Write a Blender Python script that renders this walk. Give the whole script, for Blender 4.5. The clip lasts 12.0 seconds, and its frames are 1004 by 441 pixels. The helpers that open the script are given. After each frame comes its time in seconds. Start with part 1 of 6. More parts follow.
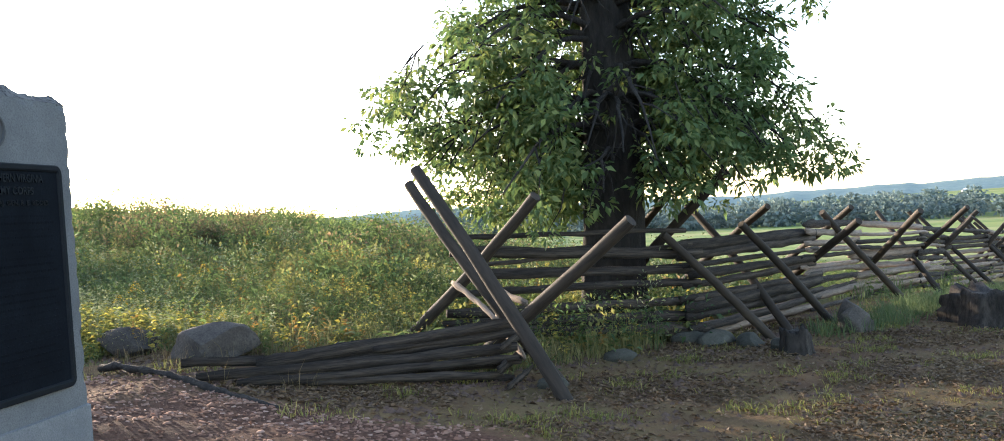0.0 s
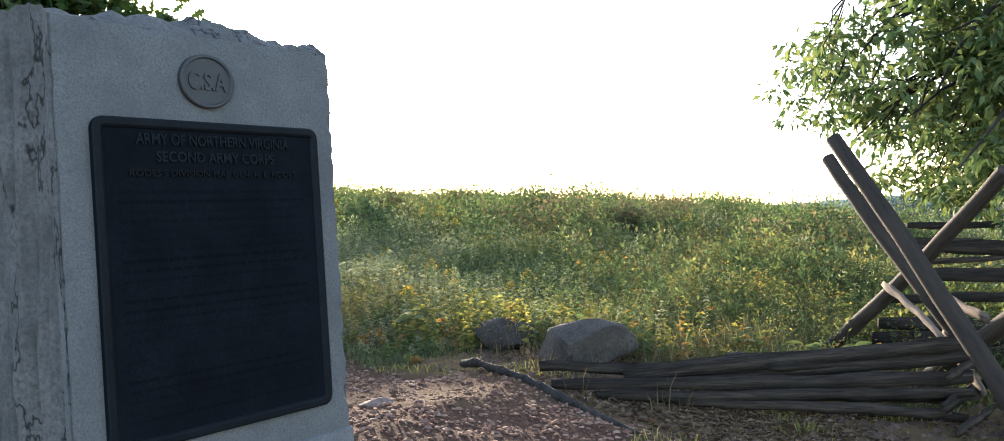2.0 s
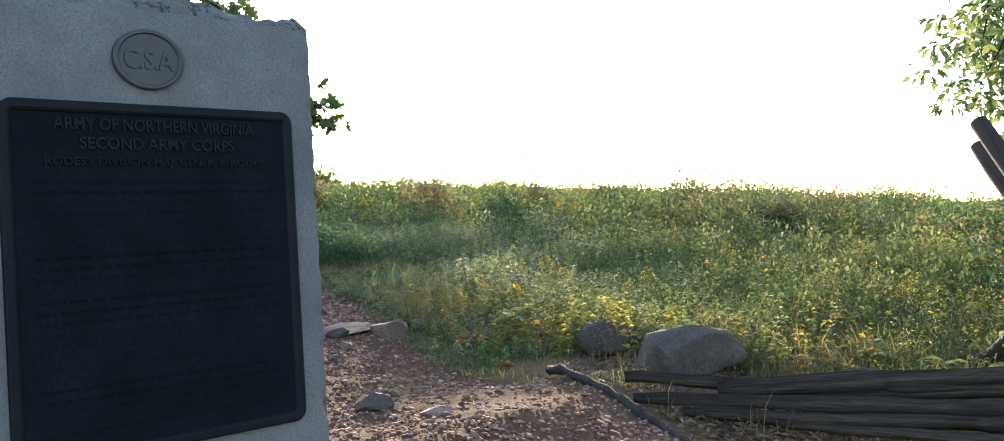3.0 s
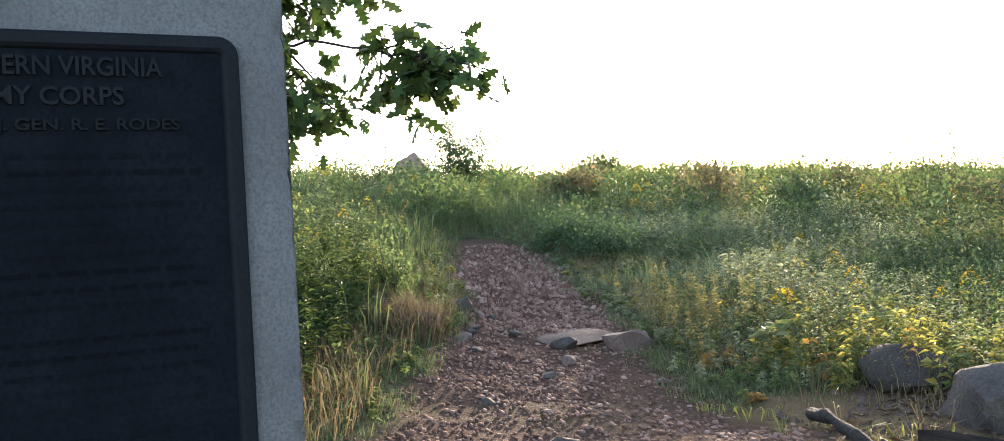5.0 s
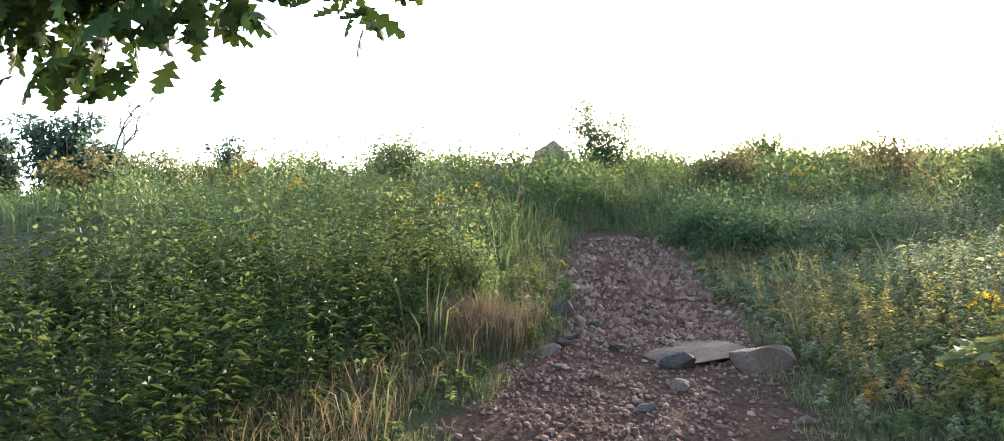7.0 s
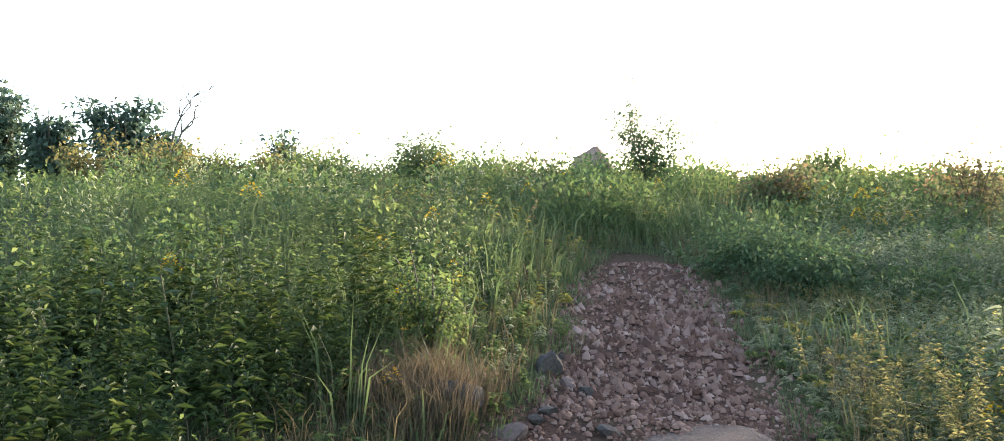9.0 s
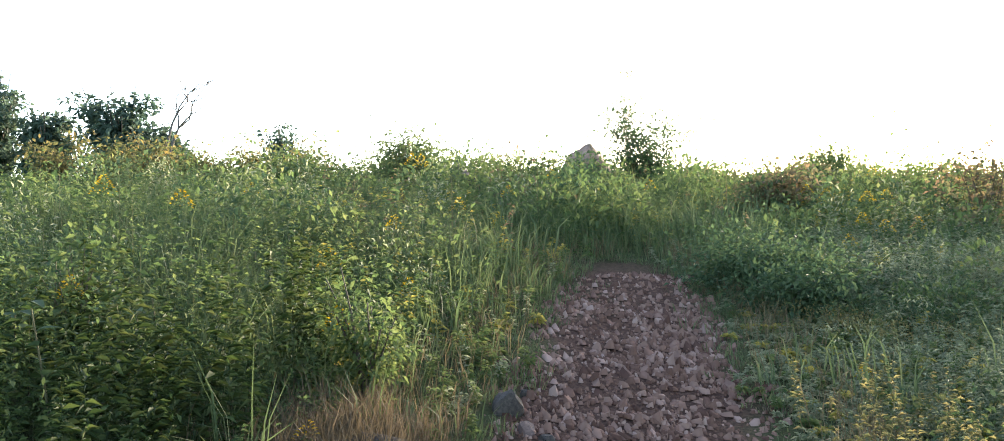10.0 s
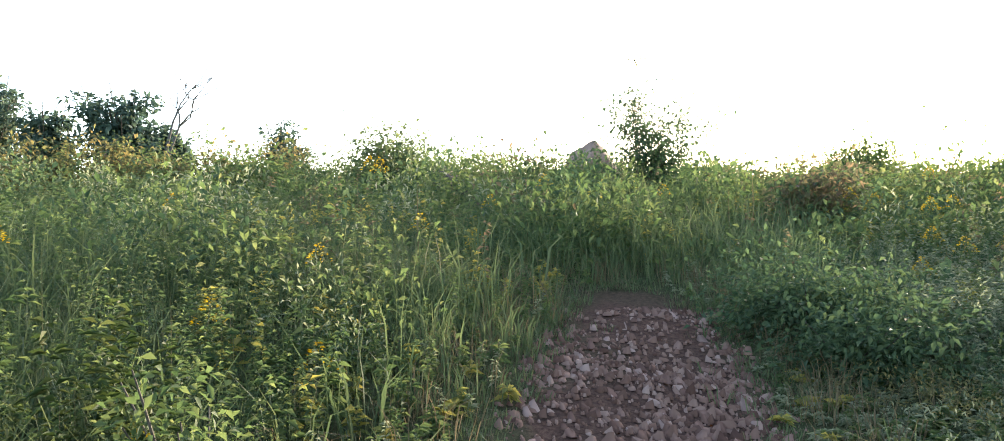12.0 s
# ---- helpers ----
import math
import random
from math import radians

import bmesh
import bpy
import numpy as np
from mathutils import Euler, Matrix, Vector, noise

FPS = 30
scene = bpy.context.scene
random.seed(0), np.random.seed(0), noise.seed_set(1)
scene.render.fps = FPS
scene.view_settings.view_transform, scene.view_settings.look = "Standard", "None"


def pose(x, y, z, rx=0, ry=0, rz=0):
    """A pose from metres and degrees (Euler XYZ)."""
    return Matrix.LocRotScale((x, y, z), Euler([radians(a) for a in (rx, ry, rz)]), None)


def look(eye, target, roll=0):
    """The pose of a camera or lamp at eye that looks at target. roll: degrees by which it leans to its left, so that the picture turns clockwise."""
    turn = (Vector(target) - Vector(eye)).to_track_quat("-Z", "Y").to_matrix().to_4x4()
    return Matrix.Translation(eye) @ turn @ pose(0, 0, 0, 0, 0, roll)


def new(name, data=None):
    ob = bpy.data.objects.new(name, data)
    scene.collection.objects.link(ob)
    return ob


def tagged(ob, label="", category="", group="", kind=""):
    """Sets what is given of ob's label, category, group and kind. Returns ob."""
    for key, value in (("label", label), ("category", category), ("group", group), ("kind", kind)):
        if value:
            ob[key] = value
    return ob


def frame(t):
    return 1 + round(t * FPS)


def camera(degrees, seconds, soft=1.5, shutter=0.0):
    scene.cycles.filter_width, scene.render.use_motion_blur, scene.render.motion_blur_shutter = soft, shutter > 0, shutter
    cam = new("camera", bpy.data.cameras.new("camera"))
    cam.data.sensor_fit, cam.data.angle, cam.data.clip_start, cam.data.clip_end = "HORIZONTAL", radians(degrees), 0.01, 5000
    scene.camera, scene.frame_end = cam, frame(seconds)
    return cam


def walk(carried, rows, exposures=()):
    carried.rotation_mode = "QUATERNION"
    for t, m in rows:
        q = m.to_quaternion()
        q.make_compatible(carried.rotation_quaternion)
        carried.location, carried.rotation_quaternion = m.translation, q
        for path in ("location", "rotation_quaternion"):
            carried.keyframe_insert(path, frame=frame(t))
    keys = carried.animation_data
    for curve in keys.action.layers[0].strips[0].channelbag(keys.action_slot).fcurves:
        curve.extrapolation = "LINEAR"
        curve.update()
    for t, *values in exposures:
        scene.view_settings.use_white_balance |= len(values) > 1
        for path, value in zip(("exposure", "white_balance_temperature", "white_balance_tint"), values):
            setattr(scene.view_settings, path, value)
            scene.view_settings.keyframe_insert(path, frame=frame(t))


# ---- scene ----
cam = camera(55.5, 12.0, soft=0.9)
PATH = [
    (0, (1.424, 1.164, 1.221), (1.284, 3.159, 1.202), -4.1),
    (0.5, (1.336, 1.598, 1.189), (1.086, 3.583, 1.179), -4.0),
    (1, (1.328, 2.063, 1.182), (0.807, 3.994, 1.183), -3.9),
    (1.5, (1.404, 2.417, 1.154), (0.661, 4.273, 1.166), -3.6),
    (2, (1.493, 2.937, 1.16), (0.471, 4.656, 1.176), -3.6),
    (2.5, (1.697, 3.34, 1.168), (0.448, 4.902, 1.195), -3.4),
    (3, (1.735, 3.814, 1.123), (0.417, 5.318, 1.152), -3.2),
    (3.5, (1.661, 4.29, 1.101), (0.239, 5.696, 1.128), -3.0),
    (3.7, (1.598, 4.464, 1.067), (0.103, 5.792, 1.102), -3.3),
    (5.3, (0.681, 5.637, 1.156), (-1.072, 6.598, 1.193), -3.4),
    (5.5, (0.539, 5.779, 1.159), (-1.231, 6.71, 1.199), -3.5),
    (6, (0.299, 6.127, 1.222), (-1.502, 6.996, 1.263), -2.9),
    (6.5, (-0.049, 6.407, 1.086), (-1.877, 7.216, 1.136), -3.2),
    (7, (-0.437, 6.759, 1.038), (-2.313, 7.449, 1.09), -3.4),
    (7.2, (-0.578, 6.907, 1.044), (-2.47, 7.552, 1.097), -3.2),
    (8.8, (-1.671, 7.716, 1.232), (-3.585, 8.293, 1.291), -1.0),
    (9, (-1.785, 7.823, 1.249), (-3.699, 8.398, 1.306), -0.8),
    (9.5, (-2.165, 8.062, 1.323), (-4.08, 8.637, 1.374), -0.8),
    (10, (-2.519, 8.345, 1.391), (-4.435, 8.915, 1.438), -0.8),
    (10.5, (-2.991, 8.597, 1.457), (-4.909, 9.16, 1.5), -0.9),
    (11, (-3.496, 8.846, 1.519), (-5.416, 9.405, 1.56), -1.0),
    (11.5, (-3.934, 9.038, 1.581), (-5.855, 9.592, 1.624), -1.0),
    (12, (-4.46, 9.241, 1.645), (-6.383, 9.789, 1.683), -1.2),
]
walk(cam, [(t, look(eye, target, roll)) for t, eye, target, roll in PATH],
     exposures=[(0.0, 2.75, 6850, 14), (1.5, 2.65, 6850, 14), (2.5, 2.75, 6850, 14), (3.5, 2.7, 6850, 14), (5.4, 2.92, 7000, 16), (6.2, 2.82, 6900, 15), (9.0, 2.85, 6850, 14), (12.0, 2.75, 6850, 14)])

# light: low hazy sun ahead of the walk, bright sky
SUN_WAY = Vector((-0.69, 0.70, 0.19)).normalized()
world = bpy.data.worlds.new("sky")
scene.world = world
world.use_nodes = True
wn = world.node_tree.nodes
sky = wn.new("ShaderNodeTexSky")
sky.sky_type = "NISHITA"
sky.sun_disc = False
sky.sun_elevation = math.asin(SUN_WAY.z)
sky.sun_rotation = math.atan2(SUN_WAY.x, SUN_WAY.y)
sky.altitude = 150
sky.air_density, sky.dust_density, sky.ozone_density = 0.8, 1.0, 1.0
wn["Background"].inputs["Strength"].default_value = 0.15
world.node_tree.links.new(sky.outputs["Color"], wn["Background"].inputs["Color"])
sun_data = bpy.data.lights.new("sun", "SUN")
sun_data.energy, sun_data.angle, sun_data.color = 2.7, radians(2.0), (1.0, 0.88, 0.70)
sun = new("sun", sun_data)
sun.matrix_world = look(SUN_WAY * 200, (0, 0, 0))

# ---- materials ----
def mat(name, rough=0.8, spec=0.3):
    m = bpy.data.materials.new(name)
    m.use_nodes = True
    b = m.node_tree.nodes["Principled BSDF"]
    b.inputs["Roughness"].default_value = rough
    b.inputs["Specular IOR Level"].default_value = spec
    return m, m.node_tree.nodes, m.node_tree.links, b


def ramp(nt, stops):
    r = nt.new("ShaderNodeValToRGB")
    el = r.color_ramp.elements
    while len(el) < len(stops):
        el.new(0.5)
    for e, (p, c) in zip(el, stops):
        e.position, e.color = p, (*c, 1)
    return r


def noise_node(nt, ln, scale, detail=6.0, rough=0.6, stretch=None, world_space=True):
    n = nt.new("ShaderNodeTexNoise")
    n.inputs["Scale"].default_value, n.inputs["Detail"].default_value, n.inputs["Roughness"].default_value = scale, detail, rough
    if world_space:
        g = nt.new("ShaderNodeNewGeometry")
        src = g.outputs["Position"]
    else:
        g = nt.new("ShaderNodeTexCoord")
        src = g.outputs["Object"]
    if stretch:
        mp = nt.new("ShaderNodeMapping")
        mp.inputs["Scale"].default_value = stretch
        ln.new(src, mp.inputs["Vector"])
        src = mp.outputs["Vector"]
    ln.new(src, n.inputs["Vector"])
    return n


def mix_rgb(nt, ln, fac, a, b, kind="MIX"):
    m = nt.new("ShaderNodeMix")
    m.data_type, m.blend_type = "RGBA", kind
    for sock, v in ((m.inputs[0], fac), (m.inputs[6], a), (m.inputs[7], b)):
        if isinstance(v, (int, float)):
            sock.default_value = v
        elif isinstance(v, tuple):
            sock.default_value = (*v, 1)
        else:
            ln.new(v, sock)
    return m.outputs[2]


def bump(nt, ln, b, height, strength, dist):
    bp = nt.new("ShaderNodeBump")
    bp.inputs["Strength"].default_value, bp.inputs["Distance"].default_value = strength, dist
    ln.new(height, bp.inputs["Height"])
    ln.new(bp.outputs["Normal"], b.inputs["Normal"])


def surface(name, c1, c2, c3, scale, fine, rough=0.85, strength=0.5, dist=0.01, stretch=None, spec=0.3, own=False):
    """Two scales of noise: broad stains c1..c2, fine grain towards c3, and relief."""
    m, nt, ln, b = mat(name, rough, spec)
    n1 = noise_node(nt, ln, scale, 5, 0.6, stretch, not own)
    n2 = noise_node(nt, ln, fine, 8, 0.7, stretch, not own)
    r1 = ramp(nt, [(0.32, c1), (0.68, c2)])
    ln.new(n1.outputs["Fac"], r1.inputs[0])
    r2 = ramp(nt, [(0.42, (0, 0, 0)), (0.72, (1, 1, 1))])
    ln.new(n2.outputs["Fac"], r2.inputs[0])
    col = mix_rgb(nt, ln, r2.outputs[0], r1.outputs[0], c3)
    inf = nt.new("ShaderNodeObjectInfo")
    mr = nt.new("ShaderNodeMapRange")
    mr.inputs["To Min"].default_value, mr.inputs["To Max"].default_value = 0.8, 1.2
    ln.new(inf.outputs["Random"], mr.inputs["Value"])
    hs = nt.new("ShaderNodeHueSaturation")
    ln.new(mr.outputs[0], hs.inputs["Value"])
    ln.new(col, hs.inputs["Color"])
    ln.new(hs.outputs[0], b.inputs["Base Color"])
    bump(nt, ln, b, n2.outputs["Fac"], strength, dist)
    return m


def leafy(name, stops, trans=0.5, patch=0.35, rough=0.55, glow=1.6):
    """Thin leaves: each island takes its own tone, patches of the field vary, and light passes through."""
    m, nt, ln, b = mat(name, rough + 0.15, 0.15)
    g = nt.new("ShaderNodeNewGeometry")
    n = noise_node(nt, ln, patch, 3, 0.5)
    add = nt.new("ShaderNodeMath")
    add.operation = "MULTIPLY_ADD"
    ln.new(g.outputs["Random Per Island"], add.inputs[0])
    add.inputs[1].default_value = 0.6
    sub = nt.new("ShaderNodeMapRange")
    sub.inputs["From Min"].default_value, sub.inputs["From Max"].default_value = 0.3, 0.7
    sub.inputs["To Min"].default_value, sub.inputs["To Max"].default_value = 0.0, 0.4
    ln.new(n.outputs["Fac"], sub.inputs["Value"])
    ln.new(sub.outputs[0], add.inputs[2])
    r = ramp(nt, stops)
    ln.new(add.outputs[0], r.inputs[0])
    ln.new(r.outputs[0], b.inputs["Base Color"])
    t = nt.new("ShaderNodeBsdfTranslucent")
    hs = nt.new("ShaderNodeHueSaturation")
    hs.inputs["Value"].default_value = glow
    hs.inputs["Saturation"].default_value = 1.1
    ln.new(r.outputs[0], hs.inputs["Color"])
    ln.new(hs.outputs[0], t.inputs["Color"])
    mx = nt.new("ShaderNodeMixShader")
    mx.inputs[0].default_value = trans
    ln.new(b.outputs[0], mx.inputs[1])
    ln.new(t.outputs[0], mx.inputs[2])
    ln.new(mx.outputs[0], nt["Material Output"].inputs["Surface"])
    return m


M_GRANITE = surface("granite", (0.106, 0.109, 0.112), (0.162, 0.164, 0.166), (0.060, 0.061, 0.065), 3.0, 130.0, 0.75, 0.25, 0.003)
M_ROUGH_GRANITE = surface("rough granite", (0.072, 0.071, 0.070), (0.145, 0.140, 0.136), (0.051, 0.049, 0.049), 5.0, 60.0, 0.9, 0.8, 0.012)


def add_cracks(m):
    """Thin dark fractures with a relief of their own."""
    nt, ln = m.node_tree.nodes, m.node_tree.links
    b = nt["Principled BSDF"]
    src = b.inputs["Base Color"].links[0].from_socket
    n = noise_node(nt, ln, 2.3, 5, 0.62, (1.0, 1.0, 0.55))
    d = nt.new("ShaderNodeMath")
    d.operation = "SUBTRACT"
    d.inputs[1].default_value = 0.5
    ln.new(n.outputs["Fac"], d.inputs[0])
    a = nt.new("ShaderNodeMath")
    a.operation = "ABSOLUTE"
    ln.new(d.outputs[0], a.inputs[0])
    r = ramp(nt, [(0.0, (0.12, 0.12, 0.12)), (0.012, (1, 1, 1))])
    ln.new(a.outputs[0], r.inputs[0])
    ln.new(mix_rgb(nt, ln, 1.0, src, r.outputs[0], "MULTIPLY"), b.inputs["Base Color"])


add_cracks(M_ROUGH_GRANITE)
M_BRONZE = surface("weathered bronze", (0.004, 0.005, 0.007), (0.007, 0.009, 0.012), (0.003, 0.004, 0.005), 4.0, 90.0, 0.7, 0.15, 0.002, spec=0.02)
M_BRONZE_EDGE = surface("bronze relief", (0.005, 0.007, 0.009), (0.009, 0.011, 0.014), (0.004, 0.005, 0.007), 6.0, 110.0, 0.55, 0.1, 0.002, spec=0.08)
M_SEAL = surface("bronze seal", (0.025, 0.026, 0.028), (0.042, 0.041, 0.042), (0.018, 0.019, 0.021), 8.0, 110.0, 0.55, 0.15, 0.002, spec=0.4)
M_RAIL = surface("weathered rail", (0.009, 0.006, 0.005), (0.105, 0.080, 0.062), (0.003, 0.002, 0.002), 7.0, 34.0, 0.9, 1.0, 0.03, (0.12, 1.4, 2.6), own=True)
M_RAIL_FRESH = surface("split rail wood", (0.15, 0.105, 0.078), (0.33, 0.25, 0.195), (0.06, 0.042, 0.03), 5.0, 22.0, 0.9, 1.0, 0.02, (0.10, 1.6, 1.6), own=True)
M_STAKE = surface("round stake", (0.024, 0.017, 0.012), (0.058, 0.042, 0.030), (0.011, 0.008, 0.006), 2.5, 16.0, 0.85, 0.5, 0.008, (0.2, 1.5, 1.5), own=True)
M_BARK = surface("oak bark", (0.019, 0.015, 0.014), (0.043, 0.037, 0.032), (0.010, 0.009, 0.008), 4.0, 18.0, 0.95, 1.0, 0.05, (1.0, 1.0, 0.25))
M_STUMP = surface("stump wood", (0.022, 0.018, 0.015), (0.060, 0.049, 0.041), (0.008, 0.006, 0.005), 5.0, 22.0, 0.95, 1.0, 0.03, (1.0, 1.0, 0.3))
M_ROCK = surface("field stone", (0.043, 0.034, 0.028), (0.089, 0.075, 0.063), (0.025, 0.020, 0.017), 4.0, 45.0, 0.9, 0.7, 0.012)
M_REDROCK = surface("reddish stone", (0.125, 0.082, 0.066), (0.22, 0.152, 0.126), (0.08, 0.054, 0.045), 4.0, 40.0, 0.9, 0.7, 0.012)
M_TANROCK = surface("tan stone", (0.155, 0.098, 0.072), (0.27, 0.18, 0.135), (0.10, 0.064, 0.05), 3.0, 30.0, 0.9, 0.6, 0.012)
M_SLAB = surface("path slab", (0.072, 0.049, 0.039), (0.128, 0.089, 0.071), (0.047, 0.032, 0.026), 5.0, 40.0, 0.95, 0.9, 0.015)
M_MOSSROCK = surface("mossy stone", (0.040, 0.038, 0.030), (0.085, 0.078, 0.062), (0.025, 0.026, 0.018), 5.0, 40.0, 0.95, 0.8, 0.012)
M_TWIG = surface("twigs", (0.06, 0.05, 0.035), (0.13, 0.11, 0.08), (0.04, 0.035, 0.03), 6.0, 40.0, 0.9, 0.4, 0.004)
M_DEADWOOD = surface("dead wood", (0.06, 0.055, 0.05), (0.11, 0.10, 0.09), (0.04, 0.036, 0.033), 2.0, 12.0, 0.9, 0.4, 0.01)
M_WHITE = surface("white paint", (0.75, 0.76, 0.78), (0.82, 0.82, 0.82), (0.7, 0.7, 0.7), 0.2, 2.0, 0.6, 0.1, 0.01)

M_GRASS = leafy("meadow grass", [(0.0, (0.053, 0.083, 0.038)), (0.5, (0.102, 0.135, 0.059)), (0.85, (0.146, 0.167, 0.077)), (1.0, (0.243, 0.211, 0.117))], 0.4, glow=1.2)
M_FORB = leafy("meadow leaves", [(0.0, (0.041, 0.072, 0.029)), (0.45, (0.094, 0.133, 0.050)), (0.8, (0.154, 0.179, 0.068)), (1.0, (0.228, 0.216, 0.092))], 0.45, glow=1.35)
M_YELLOW = leafy("yellowing leaves", [(0.0, (0.09, 0.13, 0.045)), (0.4, (0.19, 0.19, 0.06)), (0.75, (0.33, 0.27, 0.075)), (1.0, (0.42, 0.33, 0.09))])
M_GOLD = leafy("goldenrod bloom", [(0.0, (0.30, 0.20, 0.03)), (0.5, (0.46, 0.30, 0.03)), (1.0, (0.5, 0.38, 0.08))], 0.3)
M_DRY = leafy("dry grass", [(0.0, (0.075, 0.064, 0.034)), (0.5, (0.143, 0.109, 0.060)), (1.0, (0.217, 0.169, 0.098))], 0.35)
M_TUSSOCK = leafy("brown tussock", [(0.0, (0.05, 0.042, 0.026)), (0.5, (0.105, 0.080, 0.050)), (1.0, (0.17, 0.13, 0.085))], 0.3)
M_LAWN = leafy("short grass", [(0.0, (0.075, 0.09, 0.028)), (0.5, (0.165, 0.165, 0.052)), (1.0, (0.30, 0.23, 0.095))], 0.35, 0.8)
M_STEM = leafy("weed stems", [(0.0, (0.06, 0.07, 0.035)), (0.5, (0.11, 0.11, 0.055)), (1.0, (0.20, 0.16, 0.09))], 0.2)
M_REDLEAF = leafy("reddish leaves", [(0.0, (0.05, 0.065, 0.032)), (0.5, (0.10, 0.095, 0.05)), (1.0, (0.17, 0.11, 0.07))])
M_RUST = leafy("turning leaves", [(0.0, (0.10, 0.085, 0.035)), (0.5, (0.20, 0.125, 0.045)), (1.0, (0.30, 0.17, 0.06))])
M_RUSTY = leafy("sumac leaves", [(0.0, (0.06, 0.075, 0.03)), (0.5, (0.11, 0.105, 0.045)), (1.0, (0.17, 0.115, 0.05))])
# aerial haze over the far belt is put into this grey-blue leaf colour
M_FARWOOD_HAZE = leafy("haze-tinted far woods", [(0.0, (0.102, 0.142, 0.138)), (0.5, (0.132, 0.174, 0.168)), (1.0, (0.162, 0.204, 0.186))], 0.25, 0.05, 0.9, 1.1)
M_THICKET = leafy("thicket leaves", [(0.0, (0.025, 0.045, 0.016)), (0.5, (0.054, 0.078, 0.024)), (1.0, (0.108, 0.115, 0.040))], 0.35, glow=1.2)
M_TAN = leafy("seeding weeds", [(0.0, (0.10, 0.115, 0.05)), (0.5, (0.18, 0.165, 0.07)), (1.0, (0.29, 0.225, 0.10))], 0.45, glow=1.35)
M_LITTER = leafy("leaf litter", [(0.0, (0.06, 0.038, 0.025)), (0.5, (0.12, 0.078, 0.048)), (1.0, (0.20, 0.14, 0.085))], 0.15)
M_PALE = leafy("pale bloom", [(0.0, (0.10, 0.13, 0.07)), (0.5, (0.18, 0.20, 0.115)), (1.0, (0.28, 0.28, 0.18))], 0.5)
M_DARKLEAF = leafy("dark weed leaves", [(0.0, (0.030, 0.058, 0.030)), (0.5, (0.062, 0.098, 0.046)), (1.0, (0.11, 0.145, 0.065))], 0.4, glow=1.3)
M_OLIVE = leafy("olive weed leaves", [(0.0, (0.085, 0.105, 0.042)), (0.5, (0.155, 0.165, 0.062)), (1.0, (0.26, 0.225, 0.085))], 0.45, glow=1.35)
M_OAK = leafy("oak leaves", [(0.0, (0.052, 0.090, 0.037)), (0.5, (0.098, 0.144, 0.057)), (1.0, (0.207, 0.218, 0.075))], 0.4, 0.9, 0.4, 1.3)
M_OAK_NEAR = leafy("lobed oak leaves", [(0.0, (0.019, 0.041, 0.013)), (0.5, (0.038, 0.070, 0.019)), (1.0, (0.076, 0.089, 0.028))], 0.24, 0.9, 0.4, 1.0)
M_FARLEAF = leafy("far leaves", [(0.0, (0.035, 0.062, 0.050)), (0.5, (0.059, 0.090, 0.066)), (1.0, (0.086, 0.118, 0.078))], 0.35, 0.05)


def ground_material():
    m, nt, ln, b = mat("ground", 0.97, 0.04)
    a = nt.new("ShaderNodeAttribute")
    a.attribute_name = "gravel"
    a2 = nt.new("ShaderNodeAttribute")
    a2.attribute_name = "lawn"
    n1 = noise_node(nt, ln, 0.9, 6, 0.65)
    n2 = noise_node(nt, ln, 28.0, 8, 0.7)
    dirt = ramp(nt, [(0.36, (0.050, 0.028, 0.020)), (0.66, (0.128, 0.072, 0.052))])
    ln.new(n2.outputs["Fac"], dirt.inputs[0])
    soil = ramp(nt, [(0.3, (0.035, 0.045, 0.018)), (0.7, (0.085, 0.085, 0.04))])
    ln.new(n2.outputs["Fac"], soil.inputs[0])
    lawn = ramp(nt, [(0.40, (0.125, 0.066, 0.043)), (0.54, (0.150, 0.098, 0.052)), (0.70, (0.120, 0.088, 0.044))])
    ln.new(n1.outputs["Fac"], lawn.inputs[0])
    lawn2 = mix_rgb(nt, ln, 0.2, lawn.outputs[0], soil.outputs[0])
    far = ramp(nt, [(0.40, (0.10, 0.15, 0.05)), (0.47, (0.17, 0.20, 0.07)), (0.53, (0.11, 0.17, 0.055)), (0.6, (0.20, 0.21, 0.09))])
    n3 = noise_node(nt, ln, 0.012, 2, 0.4, (0.5, 1.6, 1.0))
    ln.new(n3.outputs["Fac"], far.inputs[0])
    a3 = nt.new("ShaderNodeAttribute")
    a3.attribute_name = "farmland"
    c = mix_rgb(nt, ln, a2.outputs["Fac"], soil.outputs[0], lawn2)
    c = mix_rgb(nt, ln, a.outputs["Fac"], c, dirt.outputs[0])
    c = mix_rgb(nt, ln, a3.outputs["Fac"], c, far.outputs[0])
    ln.new(c, b.inputs["Base Color"])
    bump(nt, ln, b, n2.outputs["Fac"], 0.8, 0.03)
    return m


M_GROUND = ground_material()

M_CHIP, nt_, ln_, b_ = mat("gravel chips", 0.9, 0.05)
g_ = nt_.new("ShaderNodeNewGeometry")
r_ = ramp(nt_, [(0.0, (0.085, 0.044, 0.031)), (0.4, (0.168, 0.093, 0.067)), (0.85, (0.235, 0.142, 0.106)), (1.0, (0.32, 0.215, 0.17))])
ln_.new(g_.outputs["Random Per Island"], r_.inputs[0])
ln_.new(r_.outputs[0], b_.inputs["Base Color"])

M_CLOD = surface("soil clods", (0.085, 0.050, 0.036), (0.16, 0.10, 0.072), (0.05, 0.03, 0.022), 9.0, 60.0, 0.95, 0.4, 0.006)

